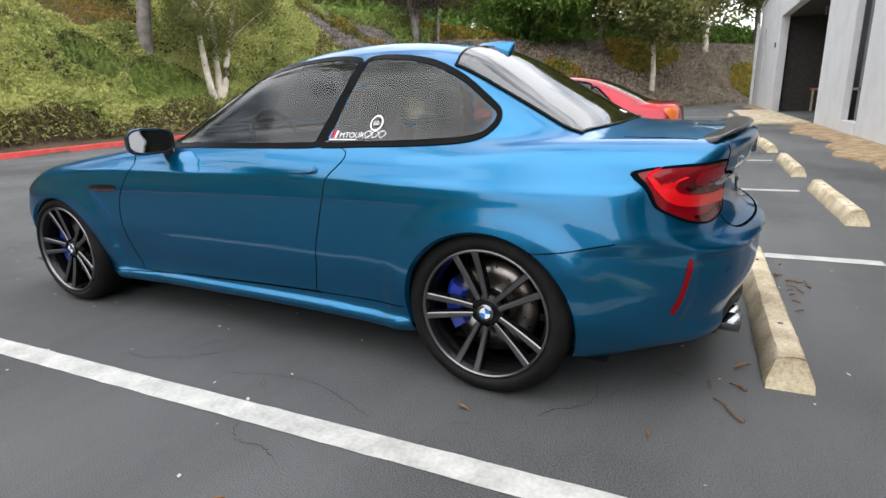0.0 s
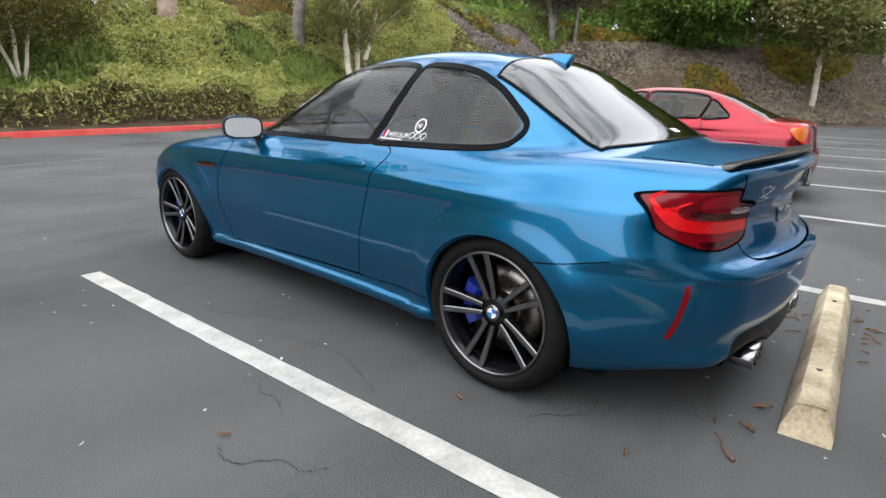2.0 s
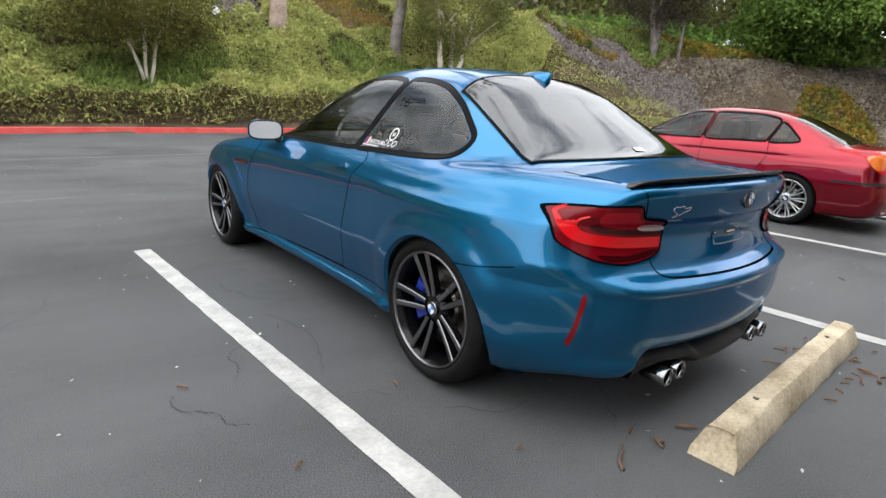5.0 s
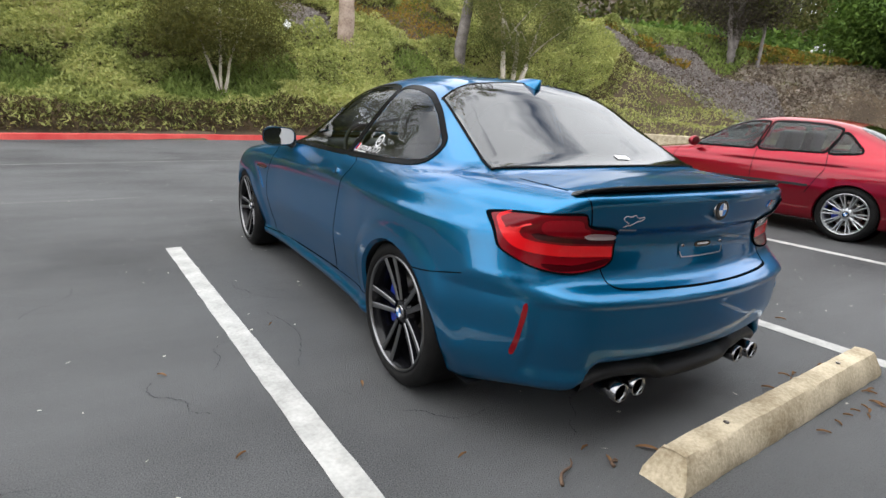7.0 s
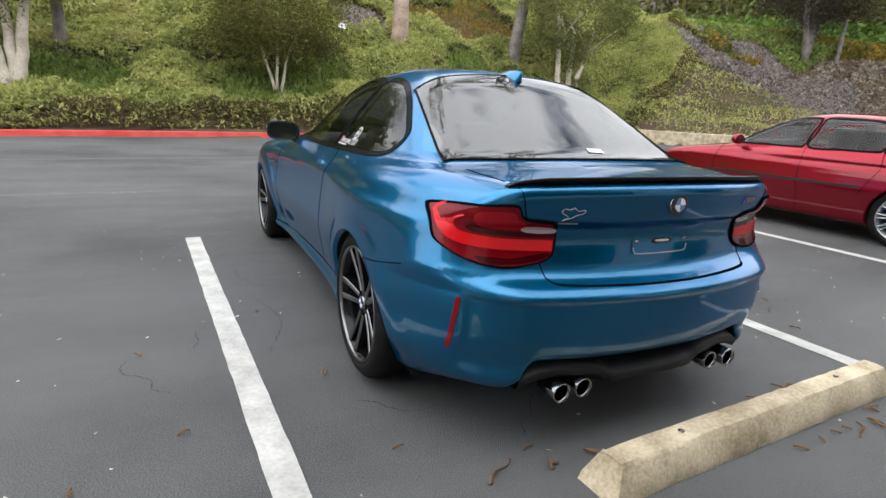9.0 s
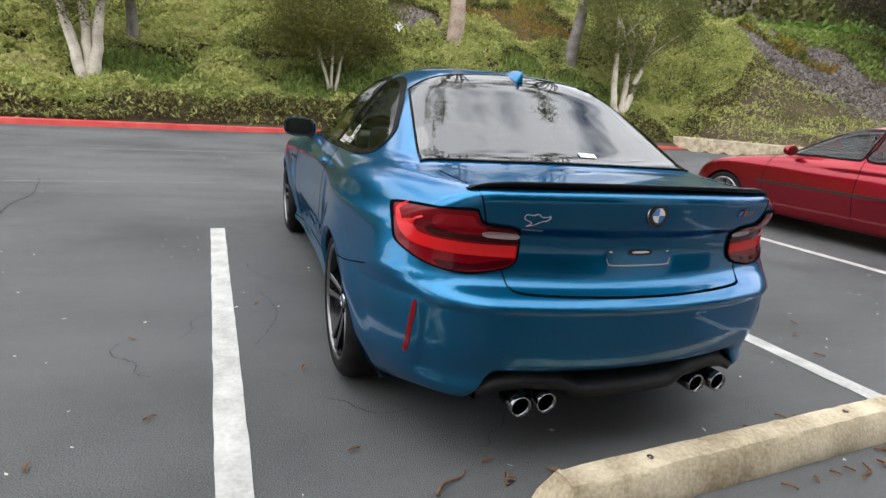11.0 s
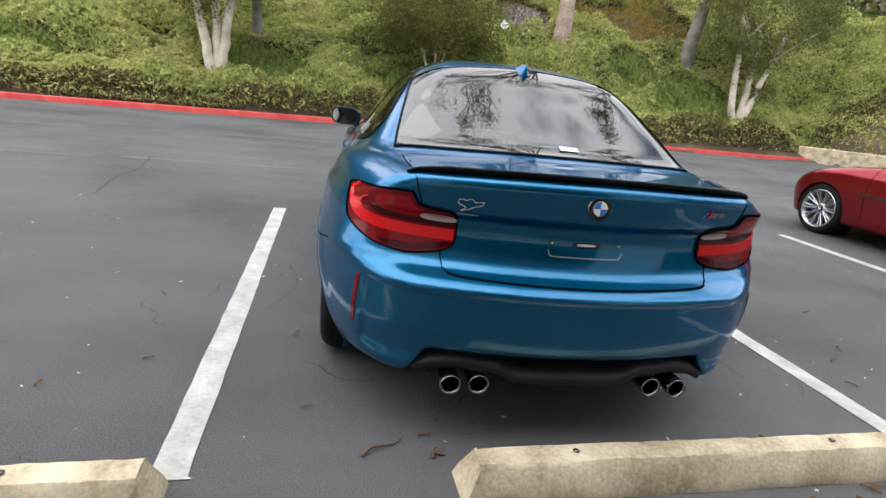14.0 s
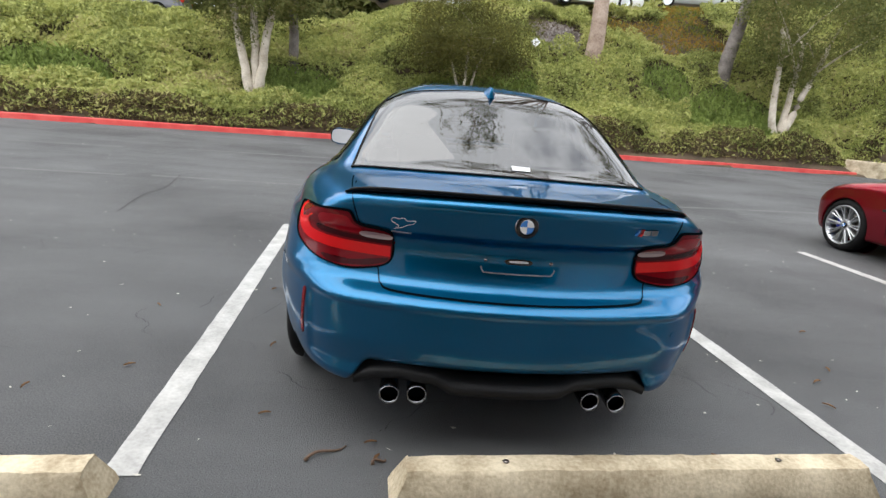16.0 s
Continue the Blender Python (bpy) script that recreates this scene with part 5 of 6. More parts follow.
S_BACK = [(-0.60, -0.44), (-0.3, -0.50), (0, -0.515), (0.3, -0.50), (0.60, -0.44), (0.55, -0.1), (0.49, 0.12), (0.25, 0.16), (0, 0.17), (-0.25, 0.16), (-0.49, 0.12), (-0.55, -0.1)]
S_SCREEN = [(-0.62, 1.92), (0, 2.05), (0.62, 1.92), (0.52, 1.55), (0.25, 1.44), (0, 1.42), (-0.25, 1.44), (-0.52, 1.55)]


def build_saloon(name, m, paint, label, near, group=""):
    car = empty(name, m, label, "car", group)
    p, f, nr = surface(saloon, (-0.95, -1.1, 0.12), (0.95, 3.55, 1.45), 0.03 if near else 0.06)
    p, f = arch_cut(saloon, p, f, S_WHEELS)
    c, cnr = p[f].mean(1), nr[f].mean(1)
    loops = [smooth_loop(w, 48) for w in (S_FRONT_WIN, S_REAR_WIN, S_QUARTER)]
    tops = [smooth_loop(w, 48) for w in (S_BACK, S_SCREEN)]
    fl = (np.abs(c[:, 0]) > 0.3) & (np.abs(cnr[:, 0]) > 0.25)
    hl = np.zeros(len(f), bool)
    if near:
        for w in loops:
            hl |= fl & inside_loop(shrink(w, 0.95), c[:, 1], c[:, 2])
        for w in tops:
            hl |= (c[:, 2] > 0.93) & (cnr[:, 2] > 0.3) & inside_loop(shrink(w, 0.95), c[:, 0], c[:, 1])
    lid = (np.abs(c[:, 0]) < 0.62) & (c[:, 1] < -0.52) & (c[:, 2] > 0.64) & ~hl
    hood = (c[:, 1] > 2.08) & (c[:, 2] > 0.70) & (np.abs(c[:, 0]) < 0.68) & ~hl
    d1 = fl & (c[:, 1] > 1.06) & (c[:, 1] < 2.15) & (c[:, 2] < 0.97) & (c[:, 2] > 0.28) & ~hl
    d2 = fl & (c[:, 1] > 0.28) & (c[:, 1] <= 1.06) & (c[:, 2] < 0.97) & (c[:, 2] > 0.28) & ~hl
    submesh("body", p, f[~(hl | lid | hood | d1 | d2)], nr, paint, car)
    submesh("boot_lid", p, f[lid], nr, paint, car)
    submesh("bonnet", p, f[hood], nr, paint, car)
    for dd in (d1, d2):
        for s in (-1, 1):
            submesh("door", p, f[dd & (np.sign(c[:, 0]) == s)], nr, paint, car)
    glass = M_GLASS_SIDE if near else M_GLOSS_BLACK
    for side in ("left", "right"):
        for w in loops:
            g = patch("side_window", saloon, side, w, glass, car, 0.002, raw=True, edge=0.004, rings=3)
            if near:
                ribbon("window_frame", saloon, side, scaled(w, 0.006), 0.022, M_TRIM, g, 0.004, closed=True, raw=True)
        if near:
            for ln in ([(1.09, 0.955), (1.09, 0.60), (1.05, 0.29)], [(0.31, 0.96), (0.29, 0.80), (0.36, 0.66), (0.44, 0.50)], [(2.12, 0.90), (2.17, 0.70), (2.16, 0.29)]):
                ribbon("door_seam", saloon, side, ln, 0.007, M_SEAM, car, 0.0012, depth=0.003)
            for y in (1.20, 0.44):
                patch("door_handle", saloon, side, [(y, 0.82), (y + 0.09, 0.835), (y + 0.18, 0.825), (y + 0.18, 0.81), (y + 0.09, 0.80)], paint, car, 0.012, dome=0.012, edge=0.016, rings=3)
            ribbon("rub_strip", saloon, side, [(2.25, 0.575), (1.5, 0.578), (0.42, 0.582)], 0.028, M_MATT_BLACK, car, 0.007, "black rubbing strip")
            ribbon("rub_strip", saloon, side, [(-0.42, 0.585), (-0.7, 0.587), (-0.9, 0.59)], 0.028, M_MATT_BLACK, car, 0.007, "black rubbing strip")
            sx = -1 if side == "left" else 1
            head = bmesh.new()
            bmesh.ops.create_uvsphere(head, u_segments=16, v_segments=10, radius=1.0)
            for v in head.verts:
                v.co = Vector((v.co.x * 0.10, max(v.co.y, -0.4) * 0.07, v.co.z * 0.065))
            part("door_mirror", head, paint, car, smooth=True, m=pose(sx * 0.90, 1.86, 0.985))
            q = np.array([(0.74, 0.94), (0.60, 0.93), (0.56, 0.90), (0.56, 0.72), (0.62, 0.70), (0.75, 0.72), (0.79, 0.82)]) * np.array([sx, 1])
            lamp = patch("rear_lamp", saloon, "rear", q, M_LAMP_RED, car, 0.005, "red and amber rear lamp", rings=5)
            patch("indicator_lens", saloon, side, [(-0.70, 0.87), (-0.78, 0.90), (-0.86, 0.90), (-0.86, 0.76), (-0.80, 0.75)], M_LAMP_AMBER, lamp, 0.007, rings=3)
            part("seat", box_bm((0.46, 0.14, 0.75), (sx * 0.36, 0.95, 0.82), 0.05, 3, turn=pose(0, 0, 0, 12)), M_LEATHER, car, smooth=True)
            part("rear_seat", box_bm((0.56, 0.14, 0.6), (sx * 0.32, 0.15, 0.82), 0.05, 3, turn=pose(0, 0, 0, 12)), M_LEATHER, car, smooth=True)
    bw = patch("rear_window", saloon, "top", tops[0], glass, car, 0.003, raw=True, edge=0.005, rings=4)
    patch("windscreen", saloon, "top", tops[1], glass, car, 0.003, raw=True, edge=0.005, rings=4)
    if near:
        inn = (c[:, 2] > 0.5) & (c[:, 1] > -0.6) & (c[:, 1] < 2.1) & ~hl
        submesh("headliner", p - nr * 0.03, f[inn][:, ::-1], -nr, M_LINER, car)
        arch_liner(saloon, car, S_WHEELS, paint)
        for x in (-0.42, -0.34):
            v, ff = lathe([(-0.98, 0.026), (-0.99, 0.03), (-0.97, 0.032), (-0.85, 0.03)], 20, "y")
            mesh_object("exhaust_tip", [(a[0] + x, a[1], a[2] + 0.21) for a in v], ff, M_CHROME, car)
    for wy, _, rad, _ in S_WHEELS:
        for s in (-1, 1):
            if near:
                wheel(car, wy, rad, rad, s, 0.215, 0.232, False, M_ALLOY, M_ALLOY, 0.15, True, 10)
            else:
                x0 = 0.85
                w = mesh_object("tyre", *lathe([(x0 - 0.2, 0.0), (x0 - 0.2, rad), (x0 - 0.02, rad), (x0, rad - 0.04), (x0 - 0.01, rad * 0.7)], 28), M_RUBBER, car, m=pose(0, wy, rad) @ Matrix.Diagonal((s, 1, 1, 1)))
                mesh_object("rim", *lathe([(x0 - 0.01, rad * 0.7), (x0 - 0.02, rad * 0.5), (x0 - 0.03, 0.0)], 28), M_ALLOY, w)
    if not near:
        for s in (-1, 1):
            patch("rear_lamp", saloon, "rear", np.array([(0.74, 0.94), (0.58, 0.92), (0.56, 0.74), (0.75, 0.74)]) * np.array([s, 1]), M_LAMP_RED, car, 0.008, rings=3)
    return car


build_saloon("parked_saloon", pose(5.954, 0.915, 0, 0, 0, 5.9), M_RED, "dark red four-door saloon with silver multi-spoke wheels", True)
for u, v, turn, paint, lab in ((10.2, 23.0, 92, M_WHITE_CAR, "white saloon parked on the road above the bank"), (2.5, 22.6, 88, M_WHITE_CAR, "white saloon parked behind the bank trees"), (16.2, 24.6, 75, M_SILVER_CAR, "silver saloon parked on the upper road"),
                                (-8.6, 21.6, 92, M_GREY_CAR, "dark grey car parked above the bank"), (43.0, 15.6, 60, M_WHITE_CAR, "pale car on the road above the bank"), (36.5, 22.8, 70, M_WHITE_CAR, "silver car on the road above the bank")):
    build_saloon("distant_car", LOT @ pose(u, v, float(hill_height(np.float64(u), np.float64(v))) + 0.12, 0, 0, turn), paint, lab, False, "cars on the upper road")


# ---- planting on the bank ----
rng = np.random.default_rng(11)
M_JUNIPER = foliage("juniper_leaves", [(0.12, 0.14, 0.042), (0.255, 0.285, 0.085), (0.38, 0.405, 0.13), (0.50, 0.505, 0.18), (0.38, 0.315, 0.17)], 0.6)
M_DRY_LOW = foliage("dry_and_low_juniper", [(0.035, 0.03, 0.012), (0.09, 0.075, 0.03), (0.15, 0.105, 0.055), (0.10, 0.10, 0.03)], 1.2)
M_DIRT = foliage("bare_dirt", [(0.13, 0.10, 0.078), (0.24, 0.195, 0.155), (0.36, 0.31, 0.255), (0.20, 0.19, 0.09)], 1.0, 0.9)
M_GRASS = foliage("grass_blades", [(0.095, 0.125, 0.03), (0.19, 0.25, 0.06), (0.29, 0.36, 0.10)], 0.8)
M_ICE = foliage("ice_plant_leaves", [(0.05, 0.08, 0.02), (0.11, 0.14, 0.025), (0.24, 0.20, 0.03), (0.32, 0.17, 0.03), (0.10, 0.13, 0.03)], 0.9)
M_CHIPS = foliage("wood_chips", [(0.13, 0.105, 0.098), (0.25, 0.215, 0.20), (0.38, 0.345, 0.325), (0.20, 0.155, 0.13)], 1.2, 0.9)
M_CROWN = foliage("grey_green_leaves", [(0.045, 0.058, 0.016), (0.11, 0.125, 0.034), (0.19, 0.20, 0.06), (0.25, 0.205, 0.09)], 0.8)
M_CROWN_OLIVE = foliage("olive_leaves", [(0.05, 0.055, 0.012), (0.11, 0.11, 0.025), (0.19, 0.17, 0.04)], 0.9)
M_BUSH = foliage("bright_green_leaves", [(0.03, 0.06, 0.01), (0.09, 0.16, 0.025), (0.18, 0.27, 0.05)], 0.5)
M_DARK_CROWN = foliage("purple_brown_leaves", [(0.03, 0.025, 0.02), (0.07, 0.055, 0.04), (0.06, 0.07, 0.025)], 0.7)
M_BARK_PALE = material("pale_paperbark", (0.36, 0.30, 0.23), 0.9, second=(0.66, 0.60, 0.51), scale=3, fine=26, bump=0.7)
M_BARK_TAN = material("tan_bark", (0.20, 0.135, 0.10), 0.9, second=(0.46, 0.36, 0.29), scale=2.5, fine=18, bump=0.9)
M_BARK_DARK = material("grey_bark", (0.10, 0.085, 0.075), 0.95, second=(0.26, 0.23, 0.21), scale=3, fine=20, bump=0.9)


def scatter(n, u0, u1, d0, d1):
    u = rng.uniform(u0, u1, n)
    d = rng.uniform(d0, d1, n)
    v = kerb_line(u) + d
    return u, v, d


def is_chips(u, v):
    """The bare strip of wood chips across the bank."""
    a = u - np.interp(v, (12, 13.4, 16.9, 20.8), (25.3, 24.5, 22.9, 22.5))
    spot = ((u - 6.6) / 1.2) ** 2 + ((v - 20.2) / 0.9) ** 2 < 1
    return ((a > 0) & (a < 2.0 + 0.4 * np.sin(v * 1.7)) & ((a < 0.9) | (a > 1.5 + 0.3 * np.sin(v * 2.3)) | (v < 15)) & (bank_depth(u, v) > 1.2)) | spot


def is_grass(u, v):
    g = np.zeros(u.shape, bool)
    for a, b, r in ((2.6, 16.4, 1.7), (-3.0, 16.4, 1.5), (13.5, 17.5, 1.9), (-9.5, 15.2, 1.4), (4.2, 17.6, 1.2), (10.8, 18.4, 1.0)):
        g |= ((u - a) / 1.4) ** 2 + ((v - b) / 0.8) ** 2 < r * r * 0.6
    return g


def is_ice(u, v):
    return (v > kerb_line(u) + 3.9) & (u > 8.3) & (u < 17) & (np.sin(u * 1.1) + np.sin(v * 1.3 + u * 0.6) > -0.2)


def plant(name, u, v, base, length, width, mat, label, category, up=0.5):
    z = hill_height(u, v) + base
    vt, q = leaf_quads(np.stack([u, v, z], 1), length, width, rng, up)
    return tagged(fast_mesh(name, vt, q, mat, LOT), label, category, kind="stuff")


MOUND_STEP = 0.1
mu, md = np.meshgrid(np.arange(-22, 23, MOUND_STEP), np.arange(0, 9.6, MOUND_STEP), indexing="ij")
mound = np.zeros(mu.shape)
for _ in range(620):
    cu_, cd_ = rng.uniform(-22, 23), rng.uniform(0.3, 9.3)
    ru, rd, hh = rng.uniform(0.55, 1.5), rng.uniform(0.35, 0.8), rng.uniform(0.28, 0.72)
    lo, hi = max(0, int((cu_ - ru + 22) / MOUND_STEP)), int((cu_ + ru + 22) / MOUND_STEP) + 2
    a_, b_ = mu[lo:hi], md[lo:hi]
    bump_ = hh * np.sqrt(np.clip(1 - ((a_ - cu_) / ru) ** 2 - ((b_ - cd_) / rd) ** 2, 0, 1))
    mound[lo:hi] = np.maximum(mound[lo:hi], bump_)


def mound_height(u, d):
    """Height of the creeping shrubs: many low overlapping mounds with gaps."""
    i = np.clip(((u + 22) / MOUND_STEP).astype(int), 0, mound.shape[0] - 1)
    j = np.clip((d / MOUND_STEP).astype(int), 0, mound.shape[1] - 1)
    return mound[i, j] + 0.05 * np.sin(u * 9.1 + d * 5.3) * np.sin(d * 11.7 - u * 3.1)


u, v, d = scatter(480000, -21, 24, 0.16, 8.2)
bare = is_chips(u, v) | is_grass(u, v) | is_ice(u, v)
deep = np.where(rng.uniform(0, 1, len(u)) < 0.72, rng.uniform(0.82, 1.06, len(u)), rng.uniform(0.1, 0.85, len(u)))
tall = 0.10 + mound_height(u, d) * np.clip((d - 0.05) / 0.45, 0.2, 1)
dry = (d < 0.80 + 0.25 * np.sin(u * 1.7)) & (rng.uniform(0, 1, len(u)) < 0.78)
# Half of the leaves low inside the mounds take the brown colour too.
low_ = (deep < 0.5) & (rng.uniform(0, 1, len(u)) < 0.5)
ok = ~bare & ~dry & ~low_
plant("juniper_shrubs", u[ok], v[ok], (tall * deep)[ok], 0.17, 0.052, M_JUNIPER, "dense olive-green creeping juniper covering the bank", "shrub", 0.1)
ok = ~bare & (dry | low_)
plant("dry_and_low_juniper_stems", u[ok], v[ok], (tall * deep)[ok], 0.15, 0.03, M_DRY_LOW, "brown dry stems along the kerb and brown leaves low in the juniper", "shrub", 0.3)
u, v, d = scatter(260000, -22, 20, 0.5, 7.5)
ok = is_grass(u, v) & ~is_chips(u, v)
plant("grass_patches", u[ok], v[ok], rng.uniform(0.03, 0.42, ok.sum()), 0.24, 0.05, M_GRASS, "bright green grass between the shrubs", "grass", 1.6)
u, v, d = scatter(120000, -24, 24, 2.0, 8.5)
ok = is_ice(u, v) & ~is_chips(u, v)
plant("ice_plants", u[ok], v[ok], rng.uniform(0.02, 0.25, ok.sum()), 0.12, 0.06, M_ICE, "yellow and orange ice plants on the upper bank", "ground cover")
u = rng.uniform(3, 30, 260000)
v = rng.uniform(8, 25, 260000)
ok = is_chips(u, v) & (bank_depth(u, v) < 9)
plant("wood_chips", u[ok], v[ok], rng.uniform(0.0, 0.12, ok.sum()), 0.17, 0.085, M_CHIPS, "purple-brown wood chip mulch on the bank", "mulch", 0.0)
# the far side of the bank beyond the saloon
uu = rng.uniform(17, 60, 260000)
vv = rng.uniform(-12, 22, 260000)
dd = bank_depth(uu, vv)
ok = (dd > 0.1) & (dd < 16) & ((vv < kerb_line(uu) + 1.0) | (uu > 21.5))
uu, vv, dd = uu[ok], vv[ok], dd[ok]
zone = np.sin(uu * 0.55 + 1.2 * np.sin(vv * 0.5)) + np.sin(vv * 0.8 + uu * 0.2)
strip_ = is_chips(uu, vv)
edge_ = uu - np.interp(vv, (12, 13.4, 16.9, 20.8), (25.3, 24.5, 22.9, 22.5))
j_ = (edge_ < 0) & ~strip_
plant("bank_juniper", uu[j_], vv[j_], 0.1 + mound_height(uu[j_], dd[j_]) * rng.uniform(0.55, 1.05, j_.sum()), 0.16, 0.05, M_JUNIPER, "creeping juniper where the bank turns", "shrub")
keep_ = ~(strip_ | j_)
uu, vv, zone, edge_ = uu[keep_], vv[keep_], zone[keep_], edge_[keep_]
zone = np.where((edge_ < 1.7) & (vv > 15), -1.0, np.where((edge_ < 4.4) & (vv > 13.5), 1.0, np.minimum(zone * 0.75 - 0.32, 0.3)))
a = zone > 0.35
plant("bank_grass", uu[a], vv[a], rng.uniform(0.02, 0.3, a.sum()), 0.26, 0.09, M_GRASS, "patchy green weeds on the far bank", "grass", 0.9)
b_ = (zone <= 0.35) & (zone > -0.75)
plant("bank_chips", uu[b_], vv[b_], rng.uniform(0.0, 0.06, b_.sum()), 0.22, 0.12, M_DIRT, "bare brown mulch on the far bank", "mulch", 0.0)
c_ = zone <= -0.75
plant("bank_ice_plants", uu[c_], vv[c_], rng.uniform(0.02, 0.3, c_.sum()), 0.24, 0.11, M_ICE, "yellowing ice plants on the far bank", "ground cover")


def crown_points(n, centre, radii, clumps, spread, seed):
    """Points of leaves gathered in clumps inside an uneven crown."""
    r = np.random.default_rng(seed)
    c = r.normal(size=(clumps, 3))
    c /= np.linalg.norm(c, axis=1)[:, None]
    c *= r.uniform(0.25, 1.0, (clumps, 1)) ** 0.5
    c = np.array(centre) + c * np.array(radii)
    w = r.uniform(0.4, 1.6, clumps)
    pick = r.choice(clumps, n, p=w / w.sum())
    return c[pick] + r.normal(size=(n, 3)) * spread * np.array([1, 1, 0.8]), c


def tree(name, u, v, stems, radius, bark, crown_mat, centre, radii, n, label, clumps=60, spread=0.28, leaf=(0.09, 0.028), seed=1, z0=None, limbs=10, droop=0.2):
    """A tree: stems as lists of (du, dv, dz), limbs into the crown and a crown of leaves."""
    z = float(hill_height(np.float64(u), np.float64(v))) - 0.12 if z0 is None else z0
    thing = empty(name, LOT @ pose(u, v, z), label, "tree", "trees on the bank")
    r = random.Random(seed)
    ends = []
    for s in stems:
        line = smooth_loop([(0, 0, 0)] + list(s), 14, closed=False)
        jog = radius * (0.05 if radius > 0.2 else 0.18)
        line = [(p[0] + r.uniform(-1, 1) * jog, p[1] + r.uniform(-1, 1) * jog, p[2]) for p in line]
        line[0] = (line[0][0], line[0][1], -0.1)
        vt, f = tube(line, radius * 1.15, 10, radius * 0.55)
        mesh_object("trunk", vt, f, bark, thing)
        ends += [line[-1], line[-4]]
    if n:
        pts_, cl = crown_points(n, centre, radii, clumps, spread, seed)
        for k in range(limbs):
            a = Vector(ends[k % len(ends)])
            b = Vector(cl[k % len(cl)])
            mid = a.lerp(b, 0.5) + Vector((r.uniform(-0.2, 0.2), r.uniform(-0.2, 0.2), r.uniform(0, 0.3)))
            vt, f = tube(smooth_loop([a, mid, b], 8, closed=False), radius * 0.32, 6, radius * 0.08)
            mesh_object("limb", vt, f, bark, thing)
        g = np.random.default_rng(seed + 50)
        vt, q = leaf_quads(pts_, leaf[0], leaf[1], g, 0.0, droop)
        cr = fast_mesh("crown", vt, q, crown_mat)
        cr.parent = thing
        tagged(cr, kind="stuff")
    return thing


tree("paperbark_tree", -4.15, 16.0, [[(-0.25, 0, 0.9), (-0.55, 0.1, 2.3), (-0.8, 0.2, 3.6)], [(0.02, 0.1, 1.1), (-0.05, 0.2, 2.6), (0.1, 0.2, 4.2)], [(0.22, -0.05, 1.0), (0.42, 0.0, 2.4), (0.8, 0, 3.8)]], 0.15, M_BARK_PALE, M_CROWN, (0.1, 0.0, 3.95), (2.4, 1.8, 1.9), 30000, "multi-stemmed pale paperbark tree with a dark leafy crown", 90, 0.30, (0.13, 0.042), seed=3)
tree("small_olive_tree", 2.55, 16.5, [[(-0.15, 0, 0.7), (-0.5, 0.1, 1.8), (-0.9, 0.1, 2.8)], [(0.0, 0.05, 0.9), (0.05, 0.1, 2.0), (0.1, 0.1, 3.0)], [(0.2, 0, 0.8), (0.35, -0.05, 1.6), (0.9, 0, 2.6)]], 0.05, M_BARK_PALE, M_CROWN_OLIVE, (0.0, 0.1, 2.55), (2.3, 1.7, 1.35), 26000, "slender multi-stemmed tree with a sparse olive crown", 80, 0.32, (0.11, 0.034), seed=5)
tree("paperbark_tree", 14.9, 17.1, [[(-0.35, 0, 1.0), (-0.45, 0.1, 2.6), (-0.6, 0.2, 4.2)], [(0.22, 0.1, 1.0), (0.35, 0.2, 2.0), (0.4, 0.2, 3.6)], [(0.4, -0.05, 1.0), (0.8, 0.0, 2.2), (1.3, 0, 3.6)]], 0.14, M_BARK_PALE, M_CROWN, (0.6, 0.0, 4.6), (2.6, 2.0, 2.5), 26000, "multi-stemmed pale paperbark tree with a feathery crown", 90, 0.32, (0.13, 0.042), seed=7)
tree("eucalyptus_tree", 7.9, 19.0, [[(0.02, 0, 1.5), (0.06, 0, 4.0), (0.1, -0.6, 9.0), (-1.0, -2.6, 15.0)]], 0.30, M_BARK_TAN, M_CROWN, (-4.0, -6.5, 17.0), (5.2, 3.8, 2.8), 11000, "tall eucalyptus with a thick tan trunk", 30, 0.40, (0.20, 0.05), seed=9, limbs=30, droop=0.9)
tree("eucalyptus_tree", 13.4, 19.0, [[(0.1, 0, 1.2), (0.45, 0, 3.2), (0.9, 0, 7.0), (0.6, -2.0, 13.0)]], 0.27, M_BARK_DARK, M_CROWN, (-3.0, -6.0, 15.5), (4.8, 3.6, 2.8), 9000, "tall eucalyptus with a grey leaning trunk", 26, 0.40, (0.20, 0.05), seed=13, limbs=30, droop=0.9)
tree("eucalyptus_tree", -3.2, 17.6, [[(0.0, 0, 1.5), (0.05, 0, 4.0), (0.2, 0, 8.0)]], 0.16, M_BARK_DARK, M_CROWN, (0.2, 0, 8.5), (3.0, 3.0, 2.4), 9000, "dark trunked tree behind the paperbark", 50, 0.5, (0.18, 0.04), seed=15)
tree("plum_tree", 27.0, 14.0, [[(-0.3, 0, 1.2), (-0.9, 0, 3.0)], [(0.1, 0, 1.4), (0.2, 0, 3.4)], [(0.4, 0.1, 1.2), (1.2, 0, 3.0)]], 0.16, M_BARK_DARK, M_DARK_CROWN, (0, 0, 3.6), (2.5, 2.3, 2.2), 16000, "dark purple-leaved tree on the bank", 70, 0.4, (0.16, 0.06), seed=17, limbs=18)
tree("young_tree", 28.2, 13.2, [[(0.05, 0, 1.2), (0.2, 0, 3.0)]], 0.10, M_BARK_DARK, M_CROWN, (0.4, 0, 3.8), (1.9, 1.9, 1.6), 9000, "young dark green tree on the bank", 50, 0.35, (0.16, 0.06), seed=19)
